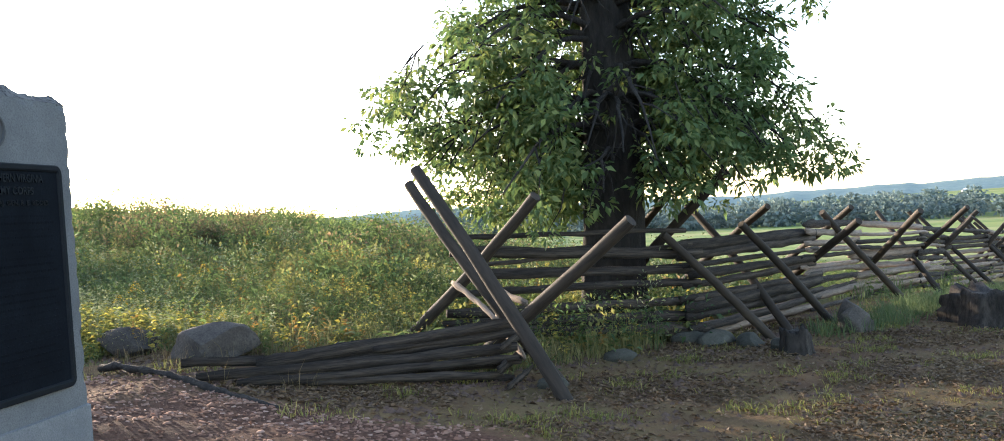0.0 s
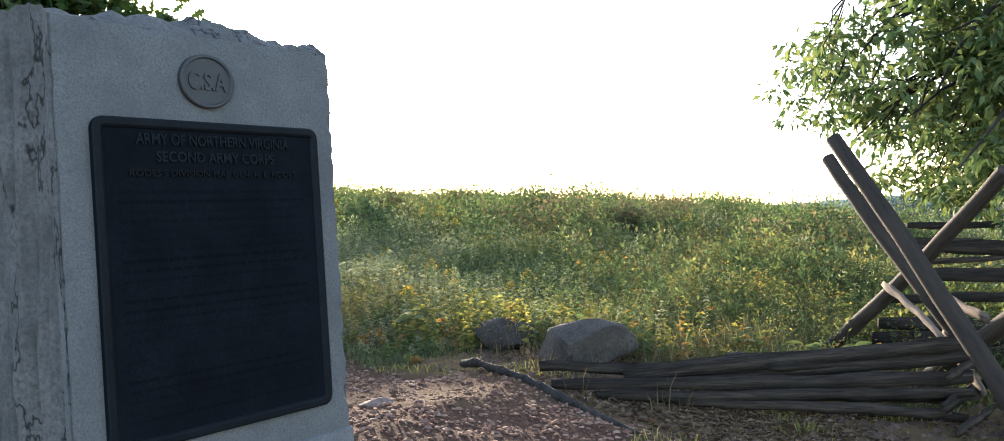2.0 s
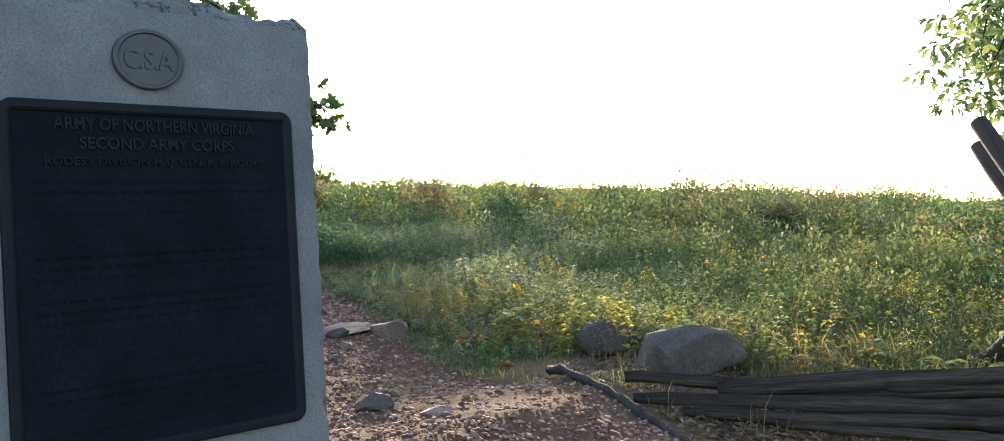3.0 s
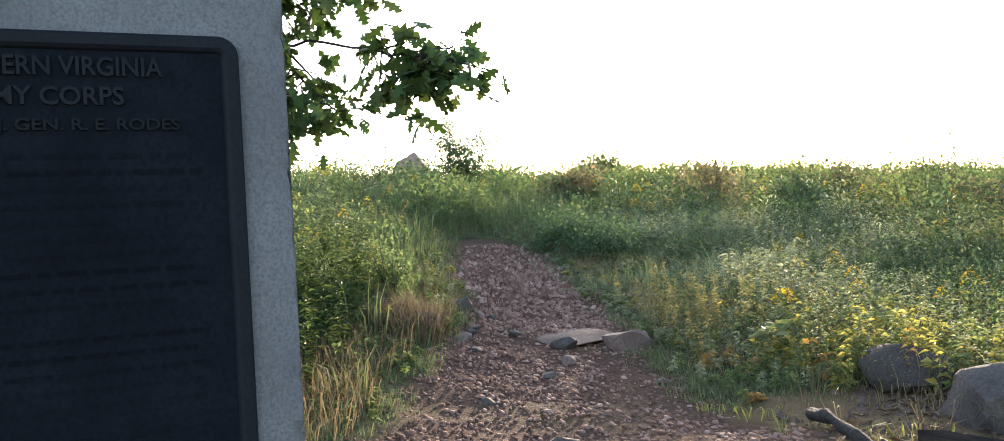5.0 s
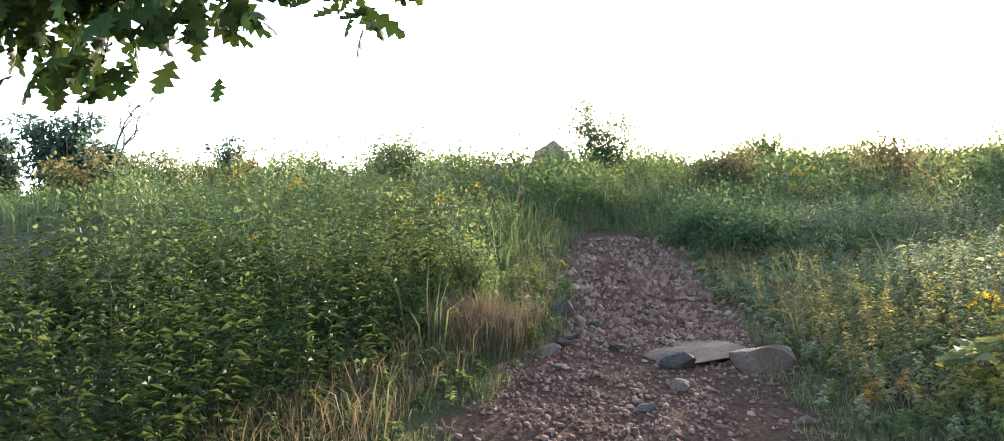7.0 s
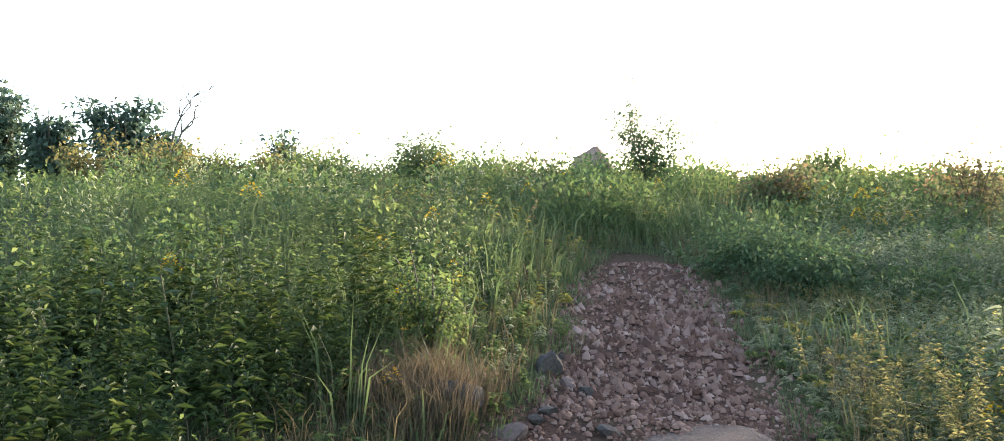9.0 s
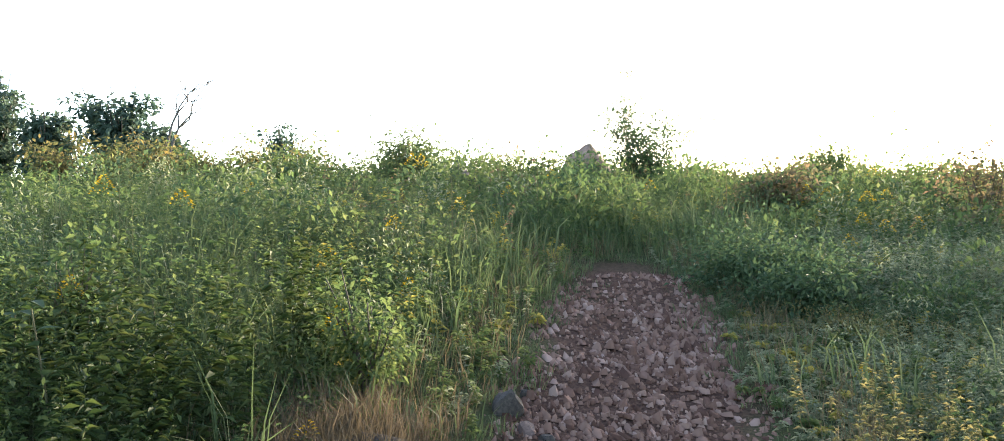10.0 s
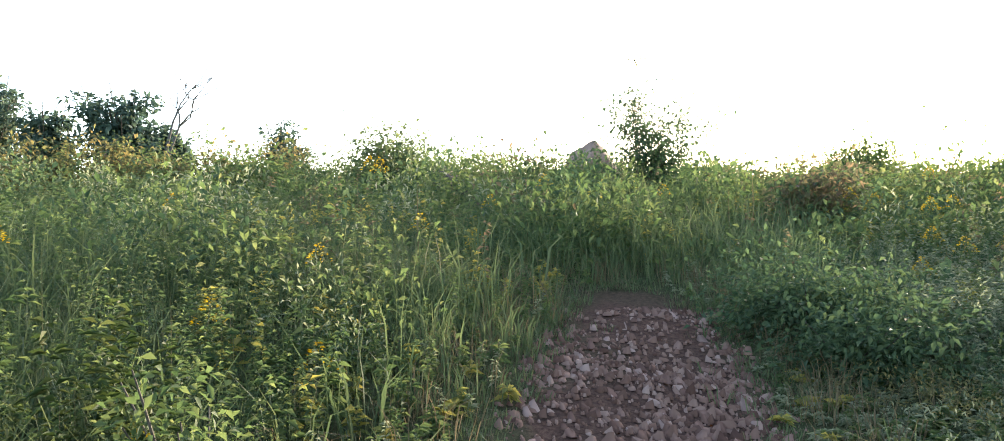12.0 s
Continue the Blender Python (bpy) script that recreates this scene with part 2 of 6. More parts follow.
# blue-grey of the ridge is distance haze painted as base colour
M_RIDGE_HAZE = surface("haze-tinted wooded ridge", (0.13, 0.19, 0.20), (0.17, 0.23, 0.235), (0.10, 0.155, 0.165), 0.004, 0.05, 1.0, 0.2, 1.0, spec=0.0)


# ---- mesh helpers ----
def raw_mesh(name, verts, faces, material, smooth=False):
    """A mesh from an array of corners and one or more index arrays."""
    verts = np.asarray(verts, dtype=np.float32)
    faces = [np.asarray(f, dtype=np.int32) for f in (faces if isinstance(faces, list) else [faces]) if len(f)]
    me = bpy.data.meshes.new(name)
    me.vertices.add(len(verts))
    me.vertices.foreach_set("co", verts.ravel())
    loops = np.concatenate([f.ravel() for f in faces])
    total = np.concatenate([np.full(len(f), f.shape[1], dtype=np.int32) for f in faces])
    start = np.concatenate([[0], np.cumsum(total)[:-1]]).astype(np.int32)
    me.loops.add(len(loops))
    me.loops.foreach_set("vertex_index", loops)
    me.polygons.add(len(total))
    me.polygons.foreach_set("loop_start", start)
    me.polygons.foreach_set("loop_total", total)
    if smooth:
        me.polygons.foreach_set("use_smooth", np.ones(len(total), dtype=bool))
    me.update(calc_edges=True)
    me.validate()
    me.materials.append(material)
    return me


def part(name, bm, material, parent, label=""):
    """Links a bmesh, or a finished mesh, as one mesh object under a thing or a part."""
    if isinstance(bm, bmesh.types.BMesh):
        me = bpy.data.meshes.new(name)
        bm.to_mesh(me)
        bm.free()
        me.materials.append(material)
    else:
        me = bm
    ob = new(name, me)
    if parent:
        ob.parent = parent
    if label:
        tagged(ob, label)
    return ob


def thing(name, label, category, group="", at=(0, 0, 0)):
    ob = new(name)
    ob.empty_display_size = 0.1
    ob.location = at
    return tagged(ob, label, category, group)


def smoothstep(v):
    v = np.clip(v, 0, 1)
    return v * v * (3 - 2 * v)


def tube(points, radii, sides=8, rough=0.0, seed=0, cap=True, squash=None):
    """A tapered tube along points, with uneven sides."""
    rng = np.random.default_rng(seed)
    p = np.asarray(points, float)
    n = len(p)
    t = np.gradient(p, axis=0)
    t /= np.linalg.norm(t, axis=1)[:, None]
    ref = np.array((0, 0, 1.0)) if abs(t[0][2]) < 0.9 else np.array((1.0, 0, 0))
    u = np.cross(t, ref)
    u /= np.linalg.norm(u, axis=1)[:, None]
    v = np.cross(t, u)
    a = np.linspace(0, 2 * np.pi, sides, endpoint=False)
    prof = 1 + rough * rng.normal(size=sides)
    if squash is not None:
        prof = prof * squash
    r = np.asarray(radii, float)[:, None] * prof[None, :] * (1 + rough * 0.5 * rng.normal(size=(n, sides)))
    verts = p[:, None, :] + r[..., None] * (np.cos(a)[None, :, None] * u[:, None, :] + np.sin(a)[None, :, None] * v[:, None, :])
    verts = verts.reshape(-1, 3)
    i = np.arange(n - 1)[:, None] * sides
    j = np.arange(sides)[None, :]
    k = (j + 1) % sides
    quads = np.stack([i + j, i + k, i + sides + k, i + sides + j], -1).reshape(-1, 4)
    faces = [quads]
    if cap:
        faces.append(np.stack([np.arange(sides)[::-1], (n - 1) * sides + np.arange(sides)]))
    return verts, faces


def merge(pieces):
    """Joins (verts, [faces...]) pieces into one pair."""
    vs, groups, base = [], {}, 0
    for v, fs in pieces:
        vs.append(v)
        for f in fs:
            f = np.asarray(f)
            if len(f):
                groups.setdefault(f.shape[1], []).append(f + base)
        base += len(v)
    return np.concatenate(vs), [np.concatenate(g) for g in groups.values()]


def leaf_blades(p, d, length, width, fold=0.12, droop=0.15, seed=0):
    """Leaves as folded rhombs: base, two sides, tip."""
    rng = np.random.default_rng(seed)
    p, d = np.asarray(p, float), np.asarray(d, float)
    d = d / (np.linalg.norm(d, axis=1)[:, None] + 1e-9)
    side = np.cross(d, np.array((0, 0, 1.0)) + 0.5 * rng.normal(size=d.shape))
    side /= np.linalg.norm(side, axis=1)[:, None] + 1e-9
    up = np.cross(side, d)
    L, W = np.asarray(length)[:, None], np.asarray(width)[:, None]
    mid = p + d * L * 0.45 + up * L * fold
    tip = p + d * L - np.array((0, 0, 1.0)) * L * droop
    v = np.stack([p, mid - side * W * 0.5, mid + side * W * 0.5, tip], 1).reshape(-1, 3)
    b = np.arange(len(p))[:, None] * 4
    return v, [np.concatenate([b + np.array([[0, 2, 3]]), b + np.array([[0, 3, 1]])])]


def ovate_leaf(at, way, length, width, rng):
    """One broad leaf, folded along its midrib and drooping at the tip."""
    way = np.asarray(way, float) / np.linalg.norm(way)
    side = np.cross(way, (0.25 * rng.normal(), 0.25 * rng.normal(), 1.0))
    side /= np.linalg.norm(side)
    up = np.cross(side, way)
    q = np.array((0.0, 0.12, 0.32, 0.55, 0.8, 1.0))
    w = np.array((0.04, 0.55, 0.98, 0.92, 0.5, 0.0)) * width / 2
    mid = np.asarray(at) + np.outer(q, way) * length - np.outer(0.28 * q ** 2, (0, 0, 1.0)) * length
    V = np.concatenate([mid, mid + w[:, None] * side + 0.3 * w[:, None] * up, mid - w[:, None] * side + 0.3 * w[:, None] * up])
    i = np.arange(5)
    return V, [np.concatenate([np.stack([i, 6 + i, 7 + i, i + 1], 1), np.stack([i, i + 1, 13 + i, 12 + i], 1)])]


def grass_blades(p, d, length, width, bend, seed=0):
    """Grass as bent strips that end in a point."""
    rng = np.random.default_rng(seed)
    p = np.asarray(p, float)
    a = rng.uniform(0, 2 * np.pi, len(p))
    side = np.stack([np.cos(a), np.sin(a), np.zeros_like(a)], 1)
    L, W = np.asarray(length)[:, None], np.asarray(width)[:, None]
    flat = np.asarray(d, float)
    up = np.array((0, 0, 1.0))
    B = np.asarray(bend)[:, None]
    mid = p + up * L * 0.55 + flat * L * B * 0.25
    tip = p + up * L * (1 - 0.55 * B) + flat * L * B * 0.9
    v = np.stack([p - side * W * 0.5, p + side * W * 0.5, mid - side * W * 0.4, mid + side * W * 0.4, tip], 1).reshape(-1, 3)
    b = np.arange(len(p))[:, None] * 5
    return v, [b + np.array([[0, 1, 3, 2]]), b + np.array([[2, 3, 4]])]


# ---- ground ----
# the hillside west of the boulders is laid out in a frame of its own
HILL_C, HILL_S, HILL_K = math.cos(radians(4.062)), math.sin(radians(4.062)), 1.1136


def turned_to(x, y):
    """From the hillside's frame to the world."""
    dx, dy = (np.asarray(x, float) + 4.364) * HILL_K, (np.asarray(y, float) - 8.885) * HILL_K
    return -5.054 + HILL_C * dx - HILL_S * dy, 8.912 + HILL_S * dx + HILL_C * dy


def turned_from(x, y):
    """From the world to the hillside's frame."""
    dx, dy = (np.asarray(x, float) + 5.054) / HILL_K, (np.asarray(y, float) - 8.912) / HILL_K
    return -4.364 + HILL_C * dx + HILL_S * dy, 8.885 - HILL_S * dx + HILL_C * dy


def ground(x, y):
    x, y = np.asarray(x, float), np.asarray(y, float)
    hx, hy = turned_from(x, y)
    left = 3.36 * (1 - np.exp(-(np.maximum(-(hx + 3.2), 0) / 14) ** 1.3))
    left = left + 0.26 * smoothstep((-hx - 11.0) / 6.0) * smoothstep((hy - 10.5) / 4.0)
    right = -0.9 * (1 - np.exp(-np.maximum(x + 2.2, 0) / 4))
    far = 0.06 * np.clip(y - 13, 0, 15) * np.exp(-((x + 8.5) / 6) ** 2)
    drop = -24 * (1 - np.exp(-np.maximum(0.8 * x + 0.6 * y - 16, 0) / 330))
    return left + right + far + drop


LANE = [(3.0, -2.0, 3.6), (1.6, 2.5, 2.9), (0.0, 6.1, 2.5), (-2.3, 7.75, 1.45)] + [
    (*(float(q) for q in turned_to(x, y)), 1.17 * w) for x, y, w in [
        (-4.0, 8.9, 0.92), (-4.9, 9.55, 0.8), (-5.858, 10.235, 0.68), (-7.093, 10.896, 0.64), (-8.5, 11.65, 0.6), (-9.5, 12.2, 0.5), (-9.95, 12.38, 0.45), (-10.3, 12.52, 0.42)]]


def lane_edge(x, y):
    """How far outside the gravel lane a place lies, in metres; under 0 inside."""
    x, y = np.asarray(x, float), np.asarray(y, float)
    best = np.full(np.broadcast(x, y).shape, 1e9)
    for (x0, y0, w0), (x1, y1, w1) in zip(LANE, LANE[1:]):
        dx, dy = x1 - x0, y1 - y0
        s = np.clip(((x - x0) * dx + (y - y0) * dy) / (dx * dx + dy * dy), 0, 1)
        best = np.minimum(best, np.hypot(x - x0 - s * dx, y - y0 - s * dy) - (w0 + s * (w1 - w0)))
    return best


def wobble(x, y, f=1.0, seed=0.0):
    return (np.sin(1.7 * f * x + 2.3 * f * y + seed) + np.sin(2.9 * f * x - 1.3 * f * y + 1.7 * seed + 1) + np.sin(-0.9 * f * x + 3.1 * f * y + 2.3 * seed)) / 3


def lawn_mask(x, y):
    """Short grass in front of the fence, to the east of the lane."""
    front = (x - 0.3) * 0.80 - (y - 10.6) * 0.60
    return smoothstep((front + 0.3) / 0.6) * (np.asarray(y) < 60)


def build_ground():
    def axis(lo, hi, step, reach, count):
        core = np.arange(lo, hi + step / 2, step)
        grow = np.geomspace(step * 1.5, reach, count)
        return np.concatenate([lo - grow[::-1], core, hi + grow])
    xs, ys = axis(-13, 9, 0.14, 4600, 42), axis(-3, 17, 0.14, 4600, 42)
    X, Y = np.meshgrid(xs, ys)
    Z = ground(X, Y)
    near = np.exp(-np.maximum(np.hypot(X + 2, Y - 8) - 14, 0) / 6)
    e = lane_edge(X, Y) + 0.12 * wobble(X, Y, 1.6)
    Z = Z + near * (0.02 * wobble(X, Y, 2.2, 1) + 0.012 * wobble(X, Y, 6.0, 2))
    Z = Z - near * 0.05 * smoothstep((0.25 - e) / 0.4) * smoothstep((-X - 2.0) / 1.5)
    verts = np.stack([X, Y, Z], -1).reshape(-1, 3)
    n, m = X.shape
    i, j = np.meshgrid(np.arange(n - 1), np.arange(m - 1), indexing="ij")
    k = (i * m + j).ravel()
    me = raw_mesh("ground", verts, np.stack([k, k + 1, k + m + 1, k + m], 1), M_GROUND, True)
    masks = {"gravel": smoothstep((0.02 - e) / 0.2) * (0.75 + 0.25 * smoothstep(wobble(X, Y, 0.9, 4) * 2 + 1)),
             "lawn": np.maximum(lawn_mask(X, Y), smoothstep((11.0 - Y) / 0.4) * smoothstep((X + 3.9) / 0.5) * smoothstep((Y - 4) / 3)),
             "farmland": smoothstep((np.hypot(X, Y) - 45) / 40)}
    for key, value in masks.items():
        at = me.attributes.new(key, "FLOAT", "POINT")
        at.data.foreach_set("value", value.ravel().astype(np.float32))
    return tagged(part("ground", me, None, None), "rising grassy ground with a worn gravel path", "ground", kind="structure")


build_ground()


def stand(x, y, dz=0.0):
    return float(ground(x, y)) + dz


# the fence line, its tree and the stones beside it share one bearing
EAST = Matrix.Translation((1.424, 1.164, 0.024)) @ Matrix.Rotation(radians(2.78), 4, "Z") @ Matrix.Translation((-0.99, -1.042, 0.0))


def east(x, y):
    q = EAST @ Vector((x, y, 0))
    return q.x, q.y


# the hill beyond the slab in the path shares one bearing too
def uphill(x, y):
    if x > -3.6:
        return x, y
    if x > -5.9 or (y < 9 and x > -20):
        return tuple(float(q) for q in turned_to(x, y))
    a, dx, dy = radians(6.7), x + 5.3, y - 10.2
    return tuple(float(q) for q in turned_to(-5.3 + dx * math.cos(a) - dy * math.sin(a), 10.2 + dx * math.sin(a) + dy * math.cos(a)))


# ---- stones ----
def rock_mesh(name, size, seed, material, sub=3, facets=7, flat=0.0, cut=(0.48, 0.82)):
    """A weathered stone: a sphere cut by random planes and roughened. Its base is at z = 0."""
    rng = np.random.default_rng(seed)
    bm = bmesh.new()
    bmesh.ops.create_icosphere(bm, subdivisions=sub, radius=1.0)
    planes = [(Vector(rng.normal(size=3)).normalized(), rng.uniform(*cut)) for _ in range(facets * 2)]
    off = Vector(rng.uniform(-50, 50, 3))
    for v in bm.verts:
        co = v.co.copy()
        for nrm, dist in planes:
            over = co.dot(nrm) - dist
            if over > 0:
                co -= nrm * over * 0.97
        co *= 1.18 * (1 + 0.09 * noise.noise(co * 1.6 + off) + 0.035 * noise.noise(co * 5.0 + off) + 0.015 * noise.noise(co * 13.0 + off))
        if flat and co.z > 1 - flat:
            co.z = 1 - flat + (co.z - 1 + flat) * 0.15
        v.co = Vector((co.x * size[0] / 2, co.y * size[1] / 2, co.z * size[2] * 0.62 + size[2] * 0.38))
    for f in bm.faces:
        f.smooth = True
    me = bpy.data.meshes.new(name)
    bm.to_mesh(me)
    bm.free()
    me.materials.append(material)
    me.set_sharp_from_angle(angle=radians(24))
    return me


def rock(name, label, x, y, size, turn=0, seed=0, material=None, sink=0.1, tilt=0, sub=3, facets=7, flat=0.0, category="rock", group="", cut=(0.48, 0.82)):
    x, y = uphill(x, y)
    ob = new(name, rock_mesh(name, size, seed, material or M_ROCK, sub, facets, flat, cut))
    dip = 0.05 * smoothstep((0.25 - lane_edge(x, y)) / 0.4) * smoothstep((-x - 2.0) / 1.5)
    ob.matrix_world = pose(x, y, stand(x, y) - float(dip) - size[2] * sink, tilt, 0, turn)
    return tagged(ob, label, category, group)


rock("boulder", "large rounded grey boulder at the meadow edge", -2.22, 10.38, (0.84, 0.6, 0.40), 22, 103, sink=0.22, sub=4, facets=6, cut=(0.56, 0.9))
rock("boulder", "smaller grey boulder half sunk in weeds", -3.26, 10.9, (0.70, 0.5, 0.33), -20, 108, sub=4, facets=6, cut=(0.5, 0.86))
rock("field_stone", "flat grey stone behind the fallen rails", -1.0, 10.85, (0.55, 0.4, 0.28), 5, 11, sink=0.05)
rock("field_stone", "pale weathered stone beside the fence stakes", *east(5.45, 14.2), (0.42, 0.36, 0.34), 10, 13, facets=3, group="fence stones", cut=(0.6, 0.92), sub=4)
rock("field_stone", "pale weathered stone beside the fence stakes", *east(5.52, 14.5), (0.42, 0.34, 0.44), 40, 14, facets=3, group="fence stones", cut=(0.6, 0.92), sub=4)
for k, (x, y, s) in enumerate([(2.0, 12.05, 0.34), (3.35, 13.3, 0.5), (3.75, 13.15, 0.45), (4.05, 12.75, 0.4), (3.05, 13.5, 0.45), (1.15, 10.25, 0.3)]):
    rock("field_stone", "dark mossy stone under the fence rails", *east(x, y), (s, s * 0.7, s * 0.42), 40 * k, 20 + k, M_MOSSROCK, 0.25, facets=3, group="stones under the fence", cut=(0.62, 0.92), sub=4)
rock("flat_slab", "flat reddish rock slab set in the path", -5.36, 10.28, (1.2, 0.8, 0.17), -48, 31, M_SLAB, 0.62, 0, 4, 7, 0.35)
rock("path_stone", "broken reddish stone beside the slab", -4.82, 10.25, (0.56, 0.32, 0.2), -62, 32, M_REDROCK, 0.15)
rock("path_stone", "dark fist-sized stone on the path", -5.06, 9.85, (0.24, 0.18, 0.11), 10, 33, sink=0.2)
rock("path_stone", "rounded grey stone embedded in the gravel", -3.4, 8.18, (0.28, 0.26, 0.16), 15, 35, M_ROCK, 0.15)
rock("path_stone", "low flat stone embedded in the gravel", -2.75, 8.2, (0.28, 0.18, 0.06), 50, 36, M_REDROCK, 0.2)
rock("field_stone", "grey lichened stone among the dry grass", -6.15, 9.2, (0.52, 0.38, 0.2), 30, 138, M_ROCK, 0.3, cut=(0.6, 0.9), sub=4)
rock("path_stone", "light angular stone at the path edge", -6.62, 10.05, (0.32, 0.18, 0.17), -40, 40, M_ROCK, 0.15)
for k, (x, y, s) in enumerate([(-6.35, 10.02, 0.13), (-6.2, 10.05, 0.09), (-6.85, 10.3, 0.10), (-5.65, 9.3, 0.15), (-5.8, 9.5, 0.11), (-5.3, 9.2, 0.12),
                               (-4.7, 9.6, 0.12), (-4.4, 9.2, 0.10), (-6.0, 9.7, 0.10), (-3.9, 9.75, 0.11), (-5.55, 9.75, 0.14), (-4.1, 8.5, 0.10)]):
    rock("path_stone", "small loose stone on the gravel path", x, y, (s * 1.3, s, s * 0.55), 37 * k, 50 + k, M_ROCK if k % 3 else M_REDROCK, 0.25, sub=2, group="loose path stones")
rock("boulder", "pointed reddish boulder on the hill crest", -17.95, 17.75, (1.1, 0.9, 1.2), 20, 171, M_TANROCK, 0.06, sub=4, facets=5)
rock("field_stone", "grey stone in tall weeds on the slope", -16.4, 14.35, (0.75, 0.6, 0.62), 60, 72, M_ROCK, 0.02)


# ---- monument ----
def build_monument():
    """Granite slab with rock-faced sides, bronze tablet and seal, on a base course."""
    yaw = math.degrees(math.atan2(0.083, 1.022))
    mon = thing("stone_monument", "grey granite monument with a dark bronze tablet", "monument")
    # own frame: x across the face (0 left edge, 1.22 right edge), y into the stone, z up
    mon.matrix_world = Matrix.Translation((-1.322, 4.871, 0.0)) @ Matrix.Rotation(radians(90 - yaw), 4, "Z")
    W, Z0, Z1, DEEP = 1.248, 0.35, 1.957, 0.62

    def block(name, x0, x1, y0, y1, z0, z1, nx, ny, nz, rough_front, material, amp=0.05, sides=1.0, seed=0):
        bm = bmesh.new()
        bmesh.ops.create_cube(bm, size=1.0)
        for axis, cuts in ((0, nx), (1, ny), (2, nz)):
            edges = [e for e in bm.edges if abs((e.verts[0].co - e.verts[1].co)[axis]) > 0.5]
            done = [e for e in edges]
            bmesh.ops.subdivide_edges(bm, edges=done, cuts=cuts, use_grid_fill=True)
        off = Vector((seed, 3.1 * seed, 7.7))
        for v in bm.verts:
            c = v.co
            q = Vector((x0 + (c.x + 0.5) * (x1 - x0), y0 + (c.y + 0.5) * (y1 - y0), z0 + (c.z + 0.5) * (z1 - z0)))
            out = Vector((0, 0, 0))
            front = c.y < -0.499
            if not front or rough_front:
                if abs(c.x) > 0.499:
                    out.x += math.copysign(1, c.x) * sides
                if c.y > 0.499:
                    out.y += 1
                if c.z > 0.499:
                    out.z += 1
                depth = min(1.0, (q.y - y0) / 0.07)
                crag = 0.55 * noise.noise(q * 3.0 + off) + 0.5 * abs(noise.noise(q * 7.0 + off)) + 0.25 * noise.noise(q * 19.0 + off)
                flute = abs(noise.noise(Vector((0.0, q.y * 9.0, q.z * 1.1)) + off)) + 0.4 * abs(noise.noise(Vector((3.0, q.y * 21.0, q.z * 2.6)) + off))
                q += Vector((out.x * (0.25 * amp * crag + 0.34 * sides * (flute - 0.5)), out.y * amp * (0.55 + crag), out.z * amp * (0.55 + crag))) * depth
            v.co = q
        me = bpy.data.meshes.new(name)
        bm.to_mesh(me)
        bm.free()
        me.materials.append(material)
        return me

    body = part("body", block("body", 0, W, 0.012, DEEP, Z0, Z1, 40, 44, 60, False, M_ROUGH_GRANITE, 0.075, 0.45, seed=2), None, mon, "rock-faced granite block")
    bm = bmesh.new()
    bmesh.ops.create_cube(bm, size=1.0)
    for v in bm.verts:
        v.co = Vector((0.004 + (v.co.x + 0.5) * (W - 0.008), (v.co.y + 0.5) * 0.05, Z0 + 0.002 + (v.co.z + 0.5) * (Z1 - Z0 - 0.006)))
    bmesh.ops.subdivide_edges(bm, edges=[e for e in bm.edges if abs(e.verts[0].co.z - e.verts[1].co.z) > 0.5 or abs(e.verts[0].co.x - e.verts[1].co.x) > 0.5], cuts=50, use_grid_fill=True)
    for v in bm.verts:
        rim = min(v.co.x, W - v.co.x, Z1 - v.co.z)
        if rim < 0.02:
            chip = noise.noise(v.co * 9.0) + 0.6 * noise.noise(v.co * 31.0)
            v.co.y += max(0.0, chip) * 0.02
            v.co.x += (1 if v.co.x < 0.5 else -1) * max(0.0, chip) * 0.012
    part("front_face", bm, M_GRANITE, mon, "smooth-dressed granite face")
    part("base_course", block("base_course", -0.03, W + 0.004, -0.014, DEEP + 0.05, -0.62, Z0 - 0.004, 30, 16, 14, False, M_GRANITE, 0.05, 0.4, seed=9), None, mon, "granite base with rough sides")

    # tablet with rounded corners and a raised rim
    def rounded(x0, x1, z0, z1, r, n=6):
        pts = []
        for cx, cz, a0 in ((x1 - r, z1 - r, 0), (x0 + r, z1 - r, 90), (x0 + r, z0 + r, 180), (x1 - r, z0 + r, 270)):
            for i in range(n + 1):
                a = radians(a0 + 90 * i / n)
                pts.append((cx + r * math.cos(a), cz + r * math.sin(a)))
        return pts

    px0, px1, pz0, pz1 = 0.115, 1.138, 0.472, 1.625

    def plate(name, rings, material, label):
        """Stacked rounded outlines, each (inset, y); the last one is filled."""
        bm = bmesh.new()
        prev = None
        for inset, y in rings:
            ring = [bm.verts.new((x, y, z)) for x, z in rounded(px0 + inset, px1 - inset, pz0 + inset, pz1 - inset, max(0.045 - inset, 0.012))]
            if prev:
                for a in range(len(ring)):
                    b = (a + 1) % len(ring)
                    bm.faces.new((prev[a], prev[b], ring[b], ring[a]))
            prev = ring
        if material is M_BRONZE:
            bm.faces.new(prev)
        bmesh.ops.recalc_face_normals(bm, faces=bm.faces)
        return part(name, bm, material, tablet, label)

    tablet = new("tablet")
    tablet.parent = mon
    tagged(tablet, "dark bronze tablet with raised lettering")
    plate("plate", [(0.010, 0.0), (0.010, -0.012), (0.012, -0.014)], M_BRONZE, "dark weathered bronze plate")
    plate("rim", [(0.0, 0.0), (0.0, -0.020), (0.006, -0.024), (0.026, -0.024), (0.034, -0.020), (0.038, -0.0145)], M_BRONZE_EDGE, "raised bronze rim")

    def lettering(name, body_text, cx, cz, height, width, parent, y=-0.0138, depth=0.007, material=M_BRONZE_EDGE):
        cu = bpy.data.curves.new(name, "FONT")
